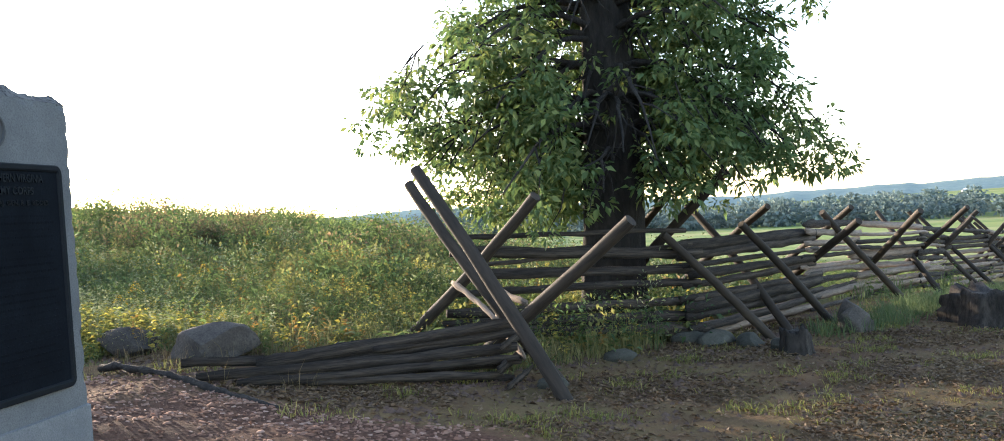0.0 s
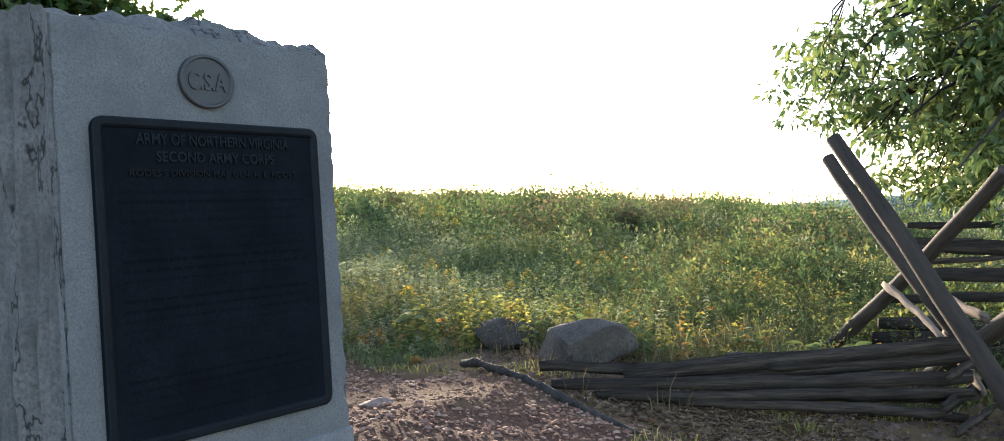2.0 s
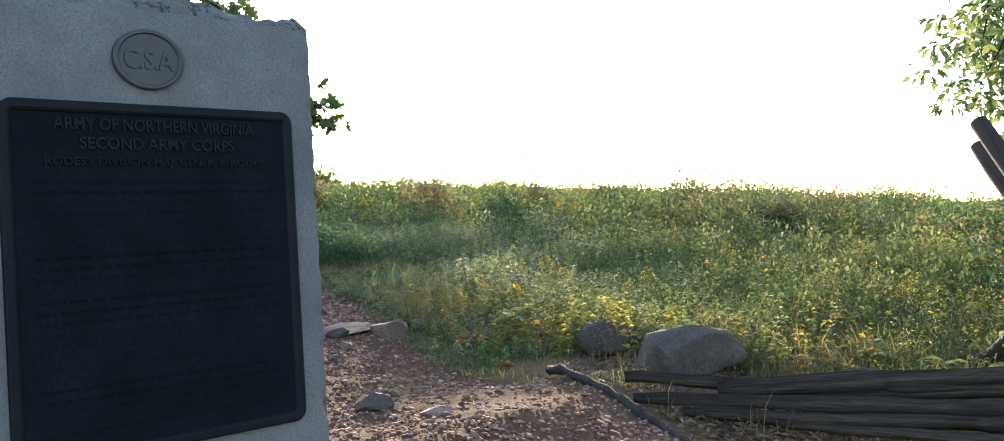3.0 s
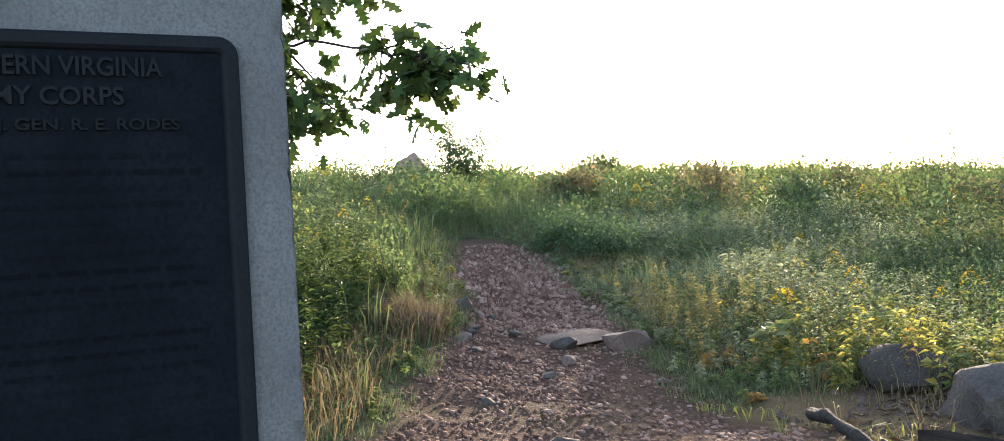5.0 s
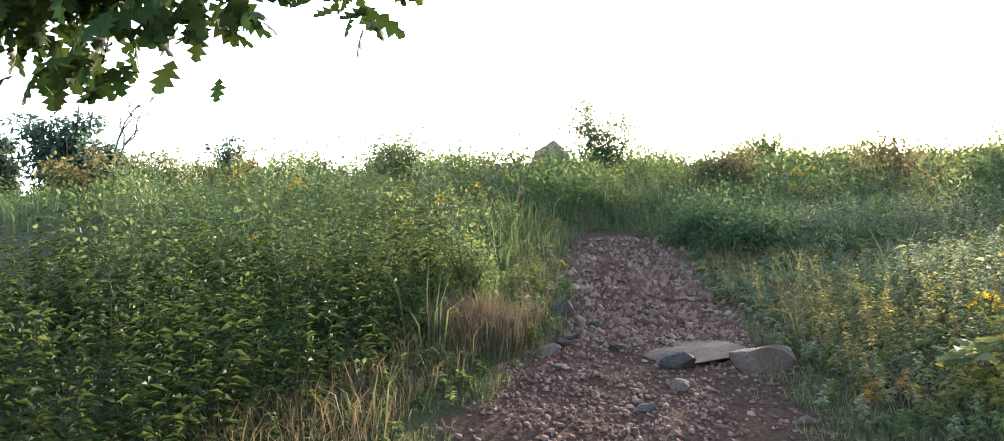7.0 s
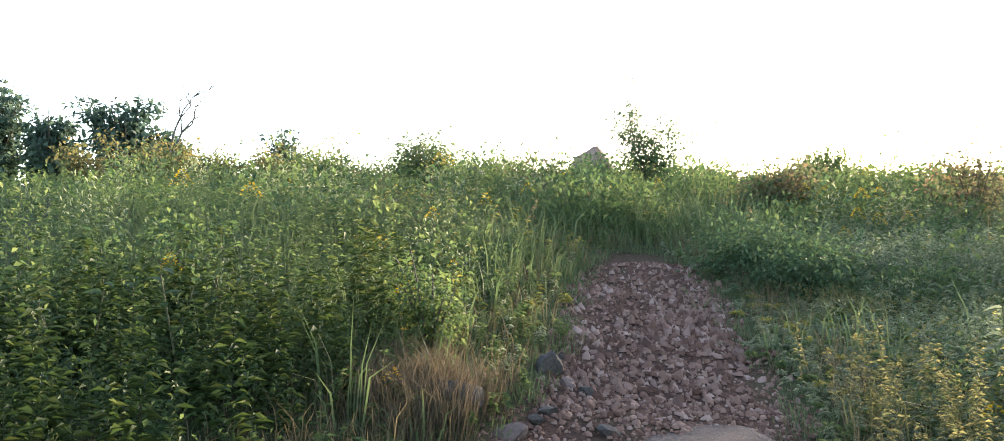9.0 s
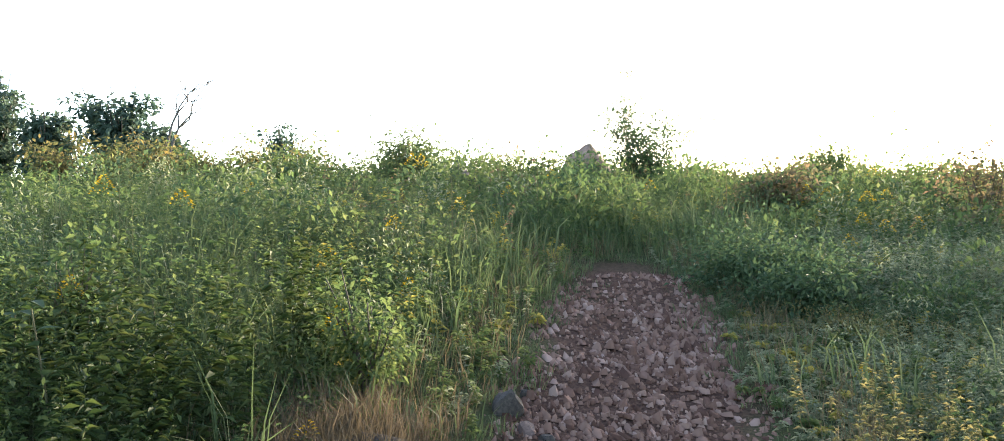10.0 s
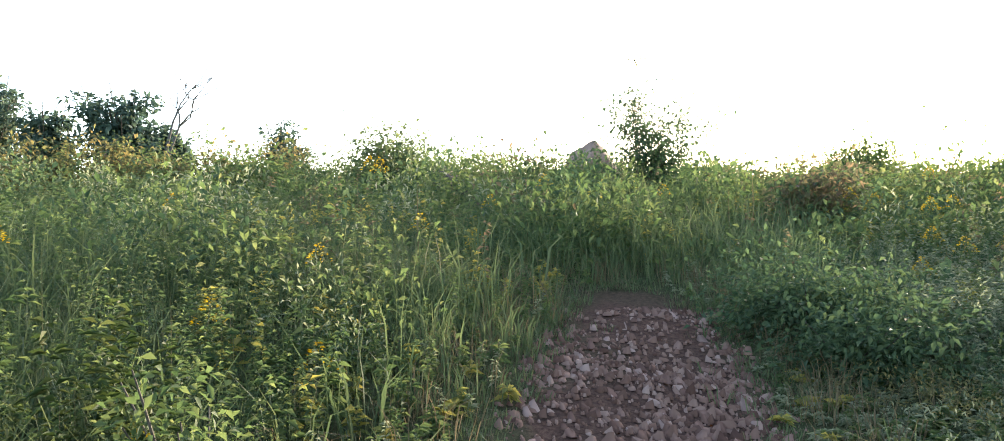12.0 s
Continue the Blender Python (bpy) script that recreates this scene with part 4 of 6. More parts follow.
def build_overhang_tree():
    """Oak beside the monument whose low limb hangs over the weeds."""
    rng = np.random.default_rng(31)
    tx, ty = -6.2, 4.3
    g = stand(tx, ty)
    tree = thing("pin_oak_tree", "oak with lobed leaves and a low overhanging limb", "tree")
    tree.location = (-0.08, 0.08, 0.12)
    zs = np.linspace(-0.2, 7.5, 18)
    pts = np.stack([tx + 0.03 * zs, ty + 0.02 * np.sin(zs), g + zs], 1)
    v, f = tube(pts, 0.24 + 0.10 * np.exp(-(zs + 0.2) / 0.3) - 0.02 * np.maximum(zs, 0), 18, 0.04, 8)
    part("trunk", raw_mesh("trunk", v, f, M_BARK, True), None, tree)
    twigs, tips, dirs = [], [], []

    def bough(a, b, r0, sag, count, spread, gap=0.15):
        a, b = np.array(a, float), np.array(b, float)
        s = np.linspace(0, 1, 12)
        p = a + (b - a) * s[:, None]
        p[:, 2] += sag * 4 * s * (1 - s)
        p[1:-1] += 0.02 * rng.normal(size=(10, 3))
        part("limb", raw_mesh("limb", *tube(p, np.linspace(r0, 0.004, 12), 6, 0.05, int(rng.integers(1e6)), False), M_BARK, True), None, tree)
        for _ in range(int(count * 1.0)):
            q = rng.uniform(gap, 1.0)
            c = a + (b - a) * q
            c = c + np.array((0, 0, sag * 4 * q * (1 - q)))
            e = c + rng.normal(size=3) * spread * np.array((1, 1, 0.75)) + np.array((0, 0, -0.06))
            twigs.append(tube(np.stack([c, (c + e) / 2 + 0.03 * rng.normal(size=3), e]), [0.006, 0.004, 0.003], 4, 0, 1, False))
            for _ in range(int(rng.integers(8, 14))):
                w = rng.normal(size=3) * np.array((1, 1, 0.6)) + (e - c) * 2 + np.array((0, 0, -0.45))
                tips.append(e + 0.05 * rng.normal(size=3))
                dirs.append(w)

    bough(pts[9], (-3.35, 6.2, 2.42), 0.045, 0.25, 44, 0.24, 0.55)
    bough((-3.55, 6.0, 2.58), (-3.25, 6.68, 1.72), 0.014, 0.06, 40, 0.14)
    bough((-3.6, 6.1, 2.62), (-3.2, 6.85, 1.70), 0.014, 0.06, 36, 0.13)
    bough((-3.6, 5.9, 2.5), (-3.38, 6.3, 1.80), 0.014, 0.05, 40, 0.14)
    bough((-3.7, 5.8, 2.5), (-3.55, 6.05, 1.86), 0.014, 0.05, 46, 0.14)
    bough((-3.3, 6.6, 1.96), (-2.92, 7.42, 1.86), 0.008, 0.04, 24, 0.10, 0.6)
    bough((-3.55, 6.2, 2.6), (-3.2, 6.95, 2.2), 0.012, 0.06, 32, 0.15, 0.2)
    bough((-3.7, 6.1, 2.65), (-3.4, 6.8, 2.5), 0.012, 0.06, 46, 0.18, 0.2)
    bough((-3.5, 6.2, 2.3), (-3.3, 6.5, 1.78), 0.012, 0.05, 40, 0.13)
    bough((-3.45, 6.35, 2.42), (-3.12, 7.05, 2.28), 0.010, 0.05, 26, 0.10, 0.3)
    bough((-3.8, 5.9, 2.75), (-3.5, 6.5, 2.62), 0.012, 0.05, 50, 0.20, 0.1)
    bough((-3.75, 5.9, 2.4), (-3.5, 6.25, 1.84), 0.012, 0.05, 38, 0.14)
    bough(pts[10], (-4.6, 6.6, 3.5), 0.05, 0.3, 24, 0.35, 0.4)
    for k in range(8):
        i = int(rng.integers(8, 17))
        az = rng.uniform(0, 2 * np.pi)
        bough(pts[i], pts[i] + np.array((np.cos(az) * 2.3, np.sin(az) * 2.3, rng.uniform(0.0, 0.9))), 0.035, 0.25, 14, 0.42, 0.3)
    v, f = merge(twigs)
    tagged(part("fine_branching", raw_mesh("fine_branching", v, f, M_BARK, True), None, tree), "thin dark twigs", kind="stuff")
    tips, dirs = np.array(tips), np.array(dirs)
    v, f = lobed_leaves(tips, dirs, rng.uniform(0.08, 0.135, len(tips)), rng)
    part("crown", raw_mesh("crown", v, f, M_OAK_NEAR), None, tree, "deeply lobed green oak leaves")


build_overhang_tree()


def shrub_tree(name, label, x, y, height, width, seed, material=None, trunk_h=0.3, leaf=0.35, n=900, category="tree", gaps=0.35, count=9, stout=0.012, loose=0.11):
    """A ragged small tree or shrub: several stems, clumps of leaves with gaps."""
    x, y = uphill(x, y)
    rng = np.random.default_rng(seed)
    g = stand(x, y)
    tree = thing(name, label, category)
    centres = []
    for k in range(count):
        az = rng.uniform(0, 2 * np.pi)
        top = np.array((x + np.cos(az) * width * 0.42 * rng.uniform(0.3, 1), y + np.sin(az) * width * 0.42 * rng.uniform(0.3, 1), g + height * rng.uniform(0.6, 0.97)))
        base = np.array((x + 0.04 * width * rng.normal(), y + 0.04 * width * rng.normal(), g - 0.05))
        p = base + (top - base) * np.linspace(0, 1, 7)[:, None] ** np.array((1.3, 1.3, 0.85))
        r0 = min(stout * height + 0.002, 0.16)
        part("stem", raw_mesh("stem", *tube(p, np.linspace(r0, r0 * 0.25, 7), 5, 0.05, k, False), M_TWIG, True), None, tree)
        for _ in range(max(5, n // (16 * count))):
            s = rng.uniform(trunk_h, 1.0)
            centres.append(p[int(s * 6)] + rng.normal(size=3) * width * loose)
    v, f = cluster_leaves(np.array(centres), max(6, n // len(centres)), width * gaps * 0.4, leaf, rng, 0.5, 0.1)
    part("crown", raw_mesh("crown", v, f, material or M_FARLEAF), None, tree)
    return tree


def bare_tree(x, y, height, seed):
    x, y = uphill(x, y)
    rng = np.random.default_rng(seed)
    g = stand(x, y)
    tree = thing("dead_tree", "bare grey dead tree with forked limbs", "tree")
    pieces = []

    def grow(p, d, length, r, depth):
        q = p + d * length
        mid = (p + q) / 2 + 0.06 * length * rng.normal(size=3)
        pieces.append(tube(np.stack([p, mid, q]), [r, r * 0.8, r * 0.55], 6, 0.05, int(rng.integers(1e6)), False))
        if depth:
            for _ in range(2 + int(rng.random() < 0.4)):
                w = d + 0.55 * rng.normal(size=3)
                w[2] = abs(w[2]) * 0.8 + 0.15
                grow(q, w / np.linalg.norm(w), length * rng.uniform(0.5, 0.8), r * 0.55, depth - 1)

    grow(np.array((x, y, g - 0.2)), np.array((0.1, 0.0, 1.0)), height * 0.4, height * 0.022, 4)
    v, f = merge(pieces)
    part("trunk", raw_mesh("trunk", v, f, M_DEADWOOD, True), None, tree)


# trees beyond the hill crest
def bearing(az, dist, ox=-4.0, oy=8.86):
    a = radians(az - 0.5)
    return ox + math.sin(a) * dist, oy + math.cos(a) * dist


for az, dist, h, w, sd in [(-91.0, 95, 16.0, 7.0, 1), (-88.2, 92, 12.0, 5.5, 2), (-84.4, 90, 14.0, 8.5, 3), (-81.9, 93, 11.0, 4.5, 4)]:
    x, y = bearing(az, dist)
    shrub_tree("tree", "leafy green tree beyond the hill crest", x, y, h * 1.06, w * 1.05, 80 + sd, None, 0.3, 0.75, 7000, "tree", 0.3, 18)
x, y = bearing(-82.2, 88)
bare_tree(x, y, 15.0, 6)
x, y = bearing(-75.4, 80)
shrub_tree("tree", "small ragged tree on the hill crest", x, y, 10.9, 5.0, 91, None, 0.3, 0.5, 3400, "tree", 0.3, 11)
shrub_tree("sapling", "bushy thin-stemmed sapling with small dark leaves", -16.0, 17.75, 1.9, 2.7, 92, M_DARKLEAF, 0.05, 0.08, 7000, "shrub", 0.3, 24, 0.004, 0.09)
shrub_tree("sapling", "thin wispy sapling with few leaves", -16.2, 17.5, 2.9, 0.8, 99, M_REDLEAF, 0.45, 0.06, 420, "shrub", 0.3, 5, 0.003, 0.08)
shrub_tree("shrub", "dense grey-green bush on the hill crest", -15.4, 21.3, 1.0, 1.9, 93, M_FORB, 0.05, 0.09, 5200, "shrub", 0.45)
shrub_tree("sumac_shrub", "leafy bright green shrub on the slope", -17.6, 13.9, 1.15, 1.9, 94, M_GRASS, 0.1, 0.09, 3600, "shrub", 0.6, 14, 0.006)
shrub_tree("shrub", "reddish-brown bush on the slope", -20.6, 12.9, 1.05, 2.0, 95, M_RUSTY, 0.05, 0.09, 3000, "shrub", 0.45)
for k, (az, dist) in enumerate([(-90, 18), (-87.5, 17), (-85, 18.5), (-82.5, 17.5), (-79, 18)]):
    x, y = bearing(az, dist)
    shrub_tree("sumac_shrub", "orange-tinged sumac bush on the slope", x, y, 1.0 + 0.12 * (k % 3), 1.8, 180 + k, M_RUSTY, 0.1, 0.12, 1500, "shrub", 0.4, 10, 0.006)
for k, (x, y, hh, ww) in enumerate([(-10.4, 21.8, 0.95, 2.0), (-6.5, 23.7, 1.0, 2.4), (-8.3, 23.0, 0.8, 1.6), (-12.6, 21.0, 0.8, 2.2), (-3.4, 25.5, 0.9, 2.2), (-5.0, 20.5, 0.8, 1.5),
                                     (-17.5, 12.0, 0.8, 1.8), (-22.0, 15.8, 1.0, 2.6), (-12.0, 17.0, 0.75, 1.4), (-24.0, 11.5, 0.9, 2.4)]):
    shrub_tree("shrub", "ragged green bush on the meadow slope", x, y, hh, ww, 120 + k, (M_FORB, M_FORB, M_REDLEAF)[k % 3], 0.1, 0.10, 2600, "shrub", 0.45, 8, 0.006)
rng_ = random.Random(8)
for k in range(16):
    az, dist = -38 + 3.3 * k + rng_.uniform(-1, 1), rng_.uniform(15.5, 20)
    x, y = bearing(az, dist, 0.5, 4.0)
    if 0.8 * (x - 0.3) - 0.6 * (y - 10.6) < -2.0:
        shrub_tree("shrub", "ragged leafy bush rising over the meadow", x, y, rng_.uniform(0.95, 1.5), rng_.uniform(1.2, 2.4), 160 + k, (M_FORB, M_REDLEAF)[k % 2], 0.1, 0.085, 1500, "shrub", 0.6, 10, 0.006)
for k, (x, y, hh, ww) in enumerate([(-5.9, 6.0, 0.8, 1.0), (-6.7, 6.9, 0.8, 1.2), (-7.7, 7.9, 0.75, 1.1)]):
    shrub_tree("leafy_bush", "dense leafy green bush in tall weeds", x, y, hh, ww, 140 + k, M_FORB, 0.02, 0.06, 1600, "bush", 0.85, 14, 0.006)
shrub_tree("low_bush", "low dark green bush beside the path", -8.5, 13.4, 0.44, 1.5, 96, M_DARKLEAF, 0.02, 0.055, 7000, "bush", 0.5)
shrub_tree("low_bush", "low dark green bush beside the path", -7.8, 13.1, 0.36, 1.2, 97, M_DARKLEAF, 0.02, 0.055, 4500, "bush", 0.5)
shrub_tree("flowering_weed", "pale green flowering weed clump", -6.8, 9.4, 0.82, 0.6, 98, M_FORB, 0.3, 0.045, 1800, "weed", 0.4)


# ---- meadow ----
def meadow_density(x, y):
    """1 in the meadow, 0 on the gravel and the short grass."""
    e = lane_edge(x, y) + 0.16 * wobble(x, y, 1.8, 3)
    bare = smoothstep((10.95 - y) / 0.5) * smoothstep((x + 3.7) / 0.5)
    return smoothstep((e + 0.08) / 0.25) * (1 - lawn_mask(x, y)) * (1 - bare)


def sow(rng, n, x0, x1, y0, y1, keep):
    x, y = rng.uniform(x0, x1, n), rng.uniform(y0, y1, n)
    ok = rng.random(n) < keep(x, y)
    return x[ok], y[ok]


def walk_range(x, y):
    """Distance from the line walked."""
    a, b = np.array((0.5, 5.2)), np.array((-4.2, 9.0))
    d = b - a
    s = np.clip(((x - a[0]) * d[0] + (y - a[1]) * d[1]) / (d @ d), 0, 1)
    return np.hypot(x - a[0] - s * d[0], y - a[1] - s * d[1])


def stuff(name, label, v, f, material, category="plants"):
    ob = part(name, raw_mesh(name, v, f, material), None, None)
    return tagged(ob, label, category, kind="stuff")


def height_near(x, y):
    """Weeds stand lower at the edge of the lane, behind the stones and under the fence."""
    e = lane_edge(x, y)
    wx, wy = x, y
    x, y = turned_from(x, y)
    low = 1 - 0.6 * np.exp(-(((x + 4.9) / 1.2) ** 2 + ((y - 7.6) / 0.9) ** 2))
    low = low * (1 - 0.5 * np.exp(-(((x + 6.6) / 2.2) ** 2 + ((y - 12.1 - 0.55 * (-x - 6.6)) / 0.55) ** 2)))
    low = low * (1 - 0.35 * np.exp(-(((x + 8.5) / 1.4) ** 2 + ((y - 12.75) / 0.75) ** 2)))
    low = low * (1 + 0.55 * np.exp(-(((x + 9.5) / 3.2) ** 2 + ((y - 7.6) / 2.0) ** 2)))
    low = low * (0.70 + 0.30 * smoothstep((walk_range(wx, wy) - 3) / 6))
    east_of = smoothstep((y - 10.2 + 0.56 * (x + 5.86)) / 0.4) * smoothstep((-x - 5.0) / 1.5)
    low = low * (1 - east_of * (0.5 - 0.42 * smoothstep((e - 1.2) / 4.5)))
    return (0.22 + 0.78 * smoothstep((e - 0.02) / 1.3)) * low * (0.86 + 0.28 * wobble(x, y, 0.8, 5))


def in_front_rocks(x, y):
    return np.exp(-(((x + 0.7) / 2.4) ** 2 + ((y - 11.5) / 0.9) ** 2))


def yellow_zone(x, y):
    return np.clip(np.exp(-(((x + 3.75) / 0.75) ** 2 + ((y - 11.75) / 0.8) ** 2)) * 1.4 + 0.3 * np.exp(-(((x + 5.9) / 1.3) ** 2 + ((y - 12.0) / 0.7) ** 2)), 0, 1)


def tufts(rng, x, y, blades, height, width, spread, bend=(0.2, 0.9)):
    n = len(x)
    k = np.repeat(np.arange(n), blades)
    a = rng.uniform(0, 2 * np.pi, len(k))
    d = np.stack([np.cos(a), np.sin(a), np.zeros(len(k))], 1)
    r = spread * np.sqrt(rng.random(len(k)))
    px, py = x[k] + d[:, 0] * r, y[k] + d[:, 1] * r
    p = np.stack([px, py, ground(px, py) - 0.03], 1)
    L = (height[k] if np.ndim(height) else height) * rng.uniform(0.5, 1.1, len(k))
    return grass_blades(p, d, L, width * rng.uniform(0.6, 1.3, len(k)), rng.uniform(bend[0], bend[1], len(k)), int(rng.integers(1e6)))


def forbs(rng, x, y, leaves, height, size, aspect=0.32, low=0.15, stem=0.006):
    """Leafy stems; returns the leaves, the stems and the tops."""
    n = len(x)
    lean = 0.16 * rng.normal(size=(n, 2))
    z = ground(x, y)
    k = np.repeat(np.arange(n), leaves)
    s = rng.uniform(low, 1.0, len(k))
    h = height[k] * s
    a = rng.uniform(0, 2 * np.pi, len(k))
    p = np.stack([x[k] + lean[k, 0] * h, y[k] + lean[k, 1] * h, z[k] + h], 1)
    d = np.stack([np.cos(a), np.sin(a), rng.uniform(-0.25, 0.75, len(k))], 1)
    L = size * rng.uniform(0.6, 1.3, len(k)) * (1.15 - 0.5 * s)
    lv = leaf_blades(p, d, L, L * aspect * rng.uniform(0.8, 1.2, len(k)), 0.1, 0.25, int(rng.integers(1e6)))
    base = np.stack([x, y, z - 0.03], 1)
    st = grass_blades(base, np.stack([lean[:, 0], lean[:, 1], 0 * x], 1) / 0.9, height * 1.02, np.full(n, stem), np.ones(n) * 0.02 + 0.98 * 0.0, int(rng.integers(1e6)))
    top = np.stack([x + lean[:, 0] * height, y + lean[:, 1] * height, z + height], 1)
    return lv, st, top


def build_meadow():
    rng = np.random.default_rng(77)
    wide = (-34, 8, 6.2, 46)

    def patch(seed, f=0.55):
        return lambda x, y: smoothstep(wobble(x, y, f, seed) * 1.6 + 0.45)

    def fall(r0, power):
        return lambda x, y: np.minimum(1.0, (r0 / np.maximum(walk_range(x, y), r0)) ** power)

    # tall green grass
    f1 = fall(4.0, 1.5)
    p1 = patch(1)
    x, y = sow(rng, 56000, *wide, lambda x, y: meadow_density(x, y) * f1(x, y) * (0.25 + 0.75 * p1(x, y)) * (1 - 0.7 * yellow_zone(x, y)) * (1 - 0.6 * in_front_rocks(x, y)))
    h = height_near(x, y) * rng.uniform(0.45, 0.95, len(x)) * (1 - 0.55 * in_front_rocks(x, y))
    thick = 0.006 + 0.0011 * np.maximum(walk_range(x, y) - 3, 0)
    v, f = tufts(rng, x, y, 9, h, 1.0, 0.10)
    c = v.reshape(-1, 5, 3)
    w = np.repeat(thick, 9)[:, None]
    for a, b in ((0, 1), (2, 3)):
        m = (c[:, a] + c[:, b]) / 2
        u = c[:, b] - c[:, a]
        c[:, a], c[:, b] = m - u * 0.5 * w, m + u * 0.5 * w
    x, y = sow(rng, 9500, -14, 0, 6.4, 17, lambda x, y: meadow_density(x, y) * (0.35 + 0.65 * p1(x, y)) * (1 - 0.6 * yellow_zone(x, y)) * (1 - 0.6 * in_front_rocks(x, y)))
    v2, f2_ = tufts(rng, x, y, 11, height_near(x, y) * rng.uniform(0.45, 0.9, len(x)), 0.007, 0.11, (0.3, 1.1))
    stuff("near_grass", "arching green grass beside the path", v2, f2_, M_GRASS, "grass")
    stuff("meadow_grass", "tall green meadow grass with seeding stems", c.reshape(-1, 3), f, M_GRASS, "grass")

    # tall bright grass where the lane leaves the view, and in stands on the slope
    def stand_zone(x, y):
        x, y = turned_from(x, y)
        return np.clip(0.8 * np.exp(-(((x + 11.7) / 1.7) ** 2 + ((y - 13.2) / 1.2) ** 2)) + 0.45 * np.exp(-(((x + 9.4) / 1.3) ** 2 + ((y - 10.6) / 0.8) ** 2)) + 0.10 * patch(21, 0.5)(x, y) ** 3, 0, 1)
    x, y = sow(rng, 9000, -18, -4, 7.5, 19, lambda x, y: meadow_density(x, y) * stand_zone(x, y))
    v, f = tufts(rng, x, y, 10, rng.uniform(0.55, 0.9, len(x)) * (0.35 + 0.65 * smoothstep(lane_edge(x, y) / 0.8)), 0.011, 0.12, (0.15, 0.6))
    stuff("tall_grass", "stands of tall upright green grass", v, f, M_GRASS, "grass")

    # leafy weeds
    f2 = fall(4.5, 1.35)
    lv, st = [], []
    for sd, leaves, size, n, area in ((2, 30, 0.062, 20000, wide), (5, 24, 0.085, 19000, wide), (11, 40, 0.05, 6000, (-14, 0, 6.4, 17))):
        pk = patch(sd, 0.7)
        x, y = sow(rng, n, *area, lambda x, y: meadow_density(x, y) * f2(x, y) * (0.2 + 0.8 * pk(x, y)) * (1 - 0.7 * yellow_zone(x, y)) * (1 - 0.6 * in_front_rocks(x, y)))
        h = height_near(x, y) * rng.uniform(0.4, 0.92, len(x)) * (1 - 0.6 * in_front_rocks(x, y))
        a, b, _ = forbs(rng, x, y, leaves, h, size)
        lv.append(a)
        if sd == 5:
            st.append(b)
    v, f = merge(lv)
    stuff("meadow_weeds", "dense leafy green meadow weeds", v, f, M_FORB)
    v, f = merge(st)
    stuff("weed_stems", "thin brown-green weed stems", v, f, M_STEM)

    # far slope: low leafy growth with bushy mounds rising out of it
    def slope(x, y):
        return (1 - lawn_mask(x, y)) * (lane_edge(x, y) > 0.3) * smoothstep((walk_range(x, y) - 8) / 6) * np.minimum(1, 22 / np.maximum(walk_range(x, y), 1))
    x, y = sow(rng, 17000, -48, 12, 3, 58, slope)
    a, b, _ = forbs(rng, x, y, 10, rng.uniform(0.2, 0.62, len(x)) * (1.0 + 0.3 * wobble(x, y, 0.33, 2)), 0.13, 0.4, 0.05)
    stuff("slope_weeds", "leafy weeds covering the far slope", *a, M_FORB)
    x, y = sow(rng, 9000, -48, 12, 3, 58, slope)
    v, f = tufts(rng, x, y, 8, rng.uniform(0.3, 0.7, len(x)), 0.022, 0.2, (0.1, 0.6))
    stuff("slope_grass", "upright green grass on the far slope", v, f, M_GRASS, "grass")

    def mounds(count, area, keep, wide_, high, leaves, size, aspect=0.4):
        """Bushy clumps: leaves over a lumpy dome, and some inside it."""
        x, y = sow(rng, count, *area, keep)
        w, h = rng.uniform(*wide_, len(x)), rng.uniform(*high, len(x)) * np.clip(height_near(x, y) / 0.75, 0.3, 1.1)
        k = np.repeat(np.arange(len(x)), leaves)
        d = rng.normal(size=(len(k), 3))
        d[:, 2] = abs(d[:, 2])
        d /= np.linalg.norm(d, axis=1)[:, None]
        lump = 1 + 0.22 * np.sin(3 * d[:, 0] + 7 * w[k]) * np.cos(4 * d[:, 1] + 5 * h[k]) + 0.14 * rng.normal(size=len(k))
        r = lump * rng.uniform(0.55, 1.0, len(k)) ** 0.4
        px, py = x[k] + d[:, 0] * w[k] * 0.5 * r, y[k] + d[:, 1] * w[k] * 0.5 * r
        p = np.stack([px, py, ground(px, py) + 0.06 + h[k] * r * d[:, 2] ** 0.8], 1)
        L = size * rng.uniform(0.6, 1.3, len(k)) * np.clip(walk_range(px, py) / 9, 0.45, 1.1)
        return leaf_blades(p, d + 0.7 * rng.normal(size=d.shape) + np.array((0, 0, 0.25)), L, L * aspect * rng.uniform(0.8, 1.2, len(k)), 0.1, 0.2, int(rng.integers(1e6)))

    off_lane = lambda x, y: meadow_density(x, y) * smoothstep((lane_edge(x, y) - 0.35) / 0.5) * (1 - in_front_rocks(x, y)) * np.minimum(1, (9 / np.maximum(walk_range(x, y), 9)) ** 0.8)
    far_area, near_area = (-30, 4, 6, 34), (-14, 2, 6.4, 18)
    stuff("green_mounds", "rounded clumps of leafy green weeds", *mounds(1500, far_area, lambda x, y: off_lane(x, y) * (0.2 + 0.8 * patch(31, 0.6)(x, y)), (0.5, 1.3), (0.35, 0.72), 140, 0.10, 0.4), M_FORB)
    stuff("dark_mounds", "clumps of darker broad-leaved weeds", *mounds(620, far_area, lambda x, y: off_lane(x, y) * patch(33, 0.5)(x, y) * smoothstep((walk_range(x, y) - 3) / 3), (0.5, 1.2), (0.4, 0.85), 120, 0.11, 0.42), M_DARKLEAF)
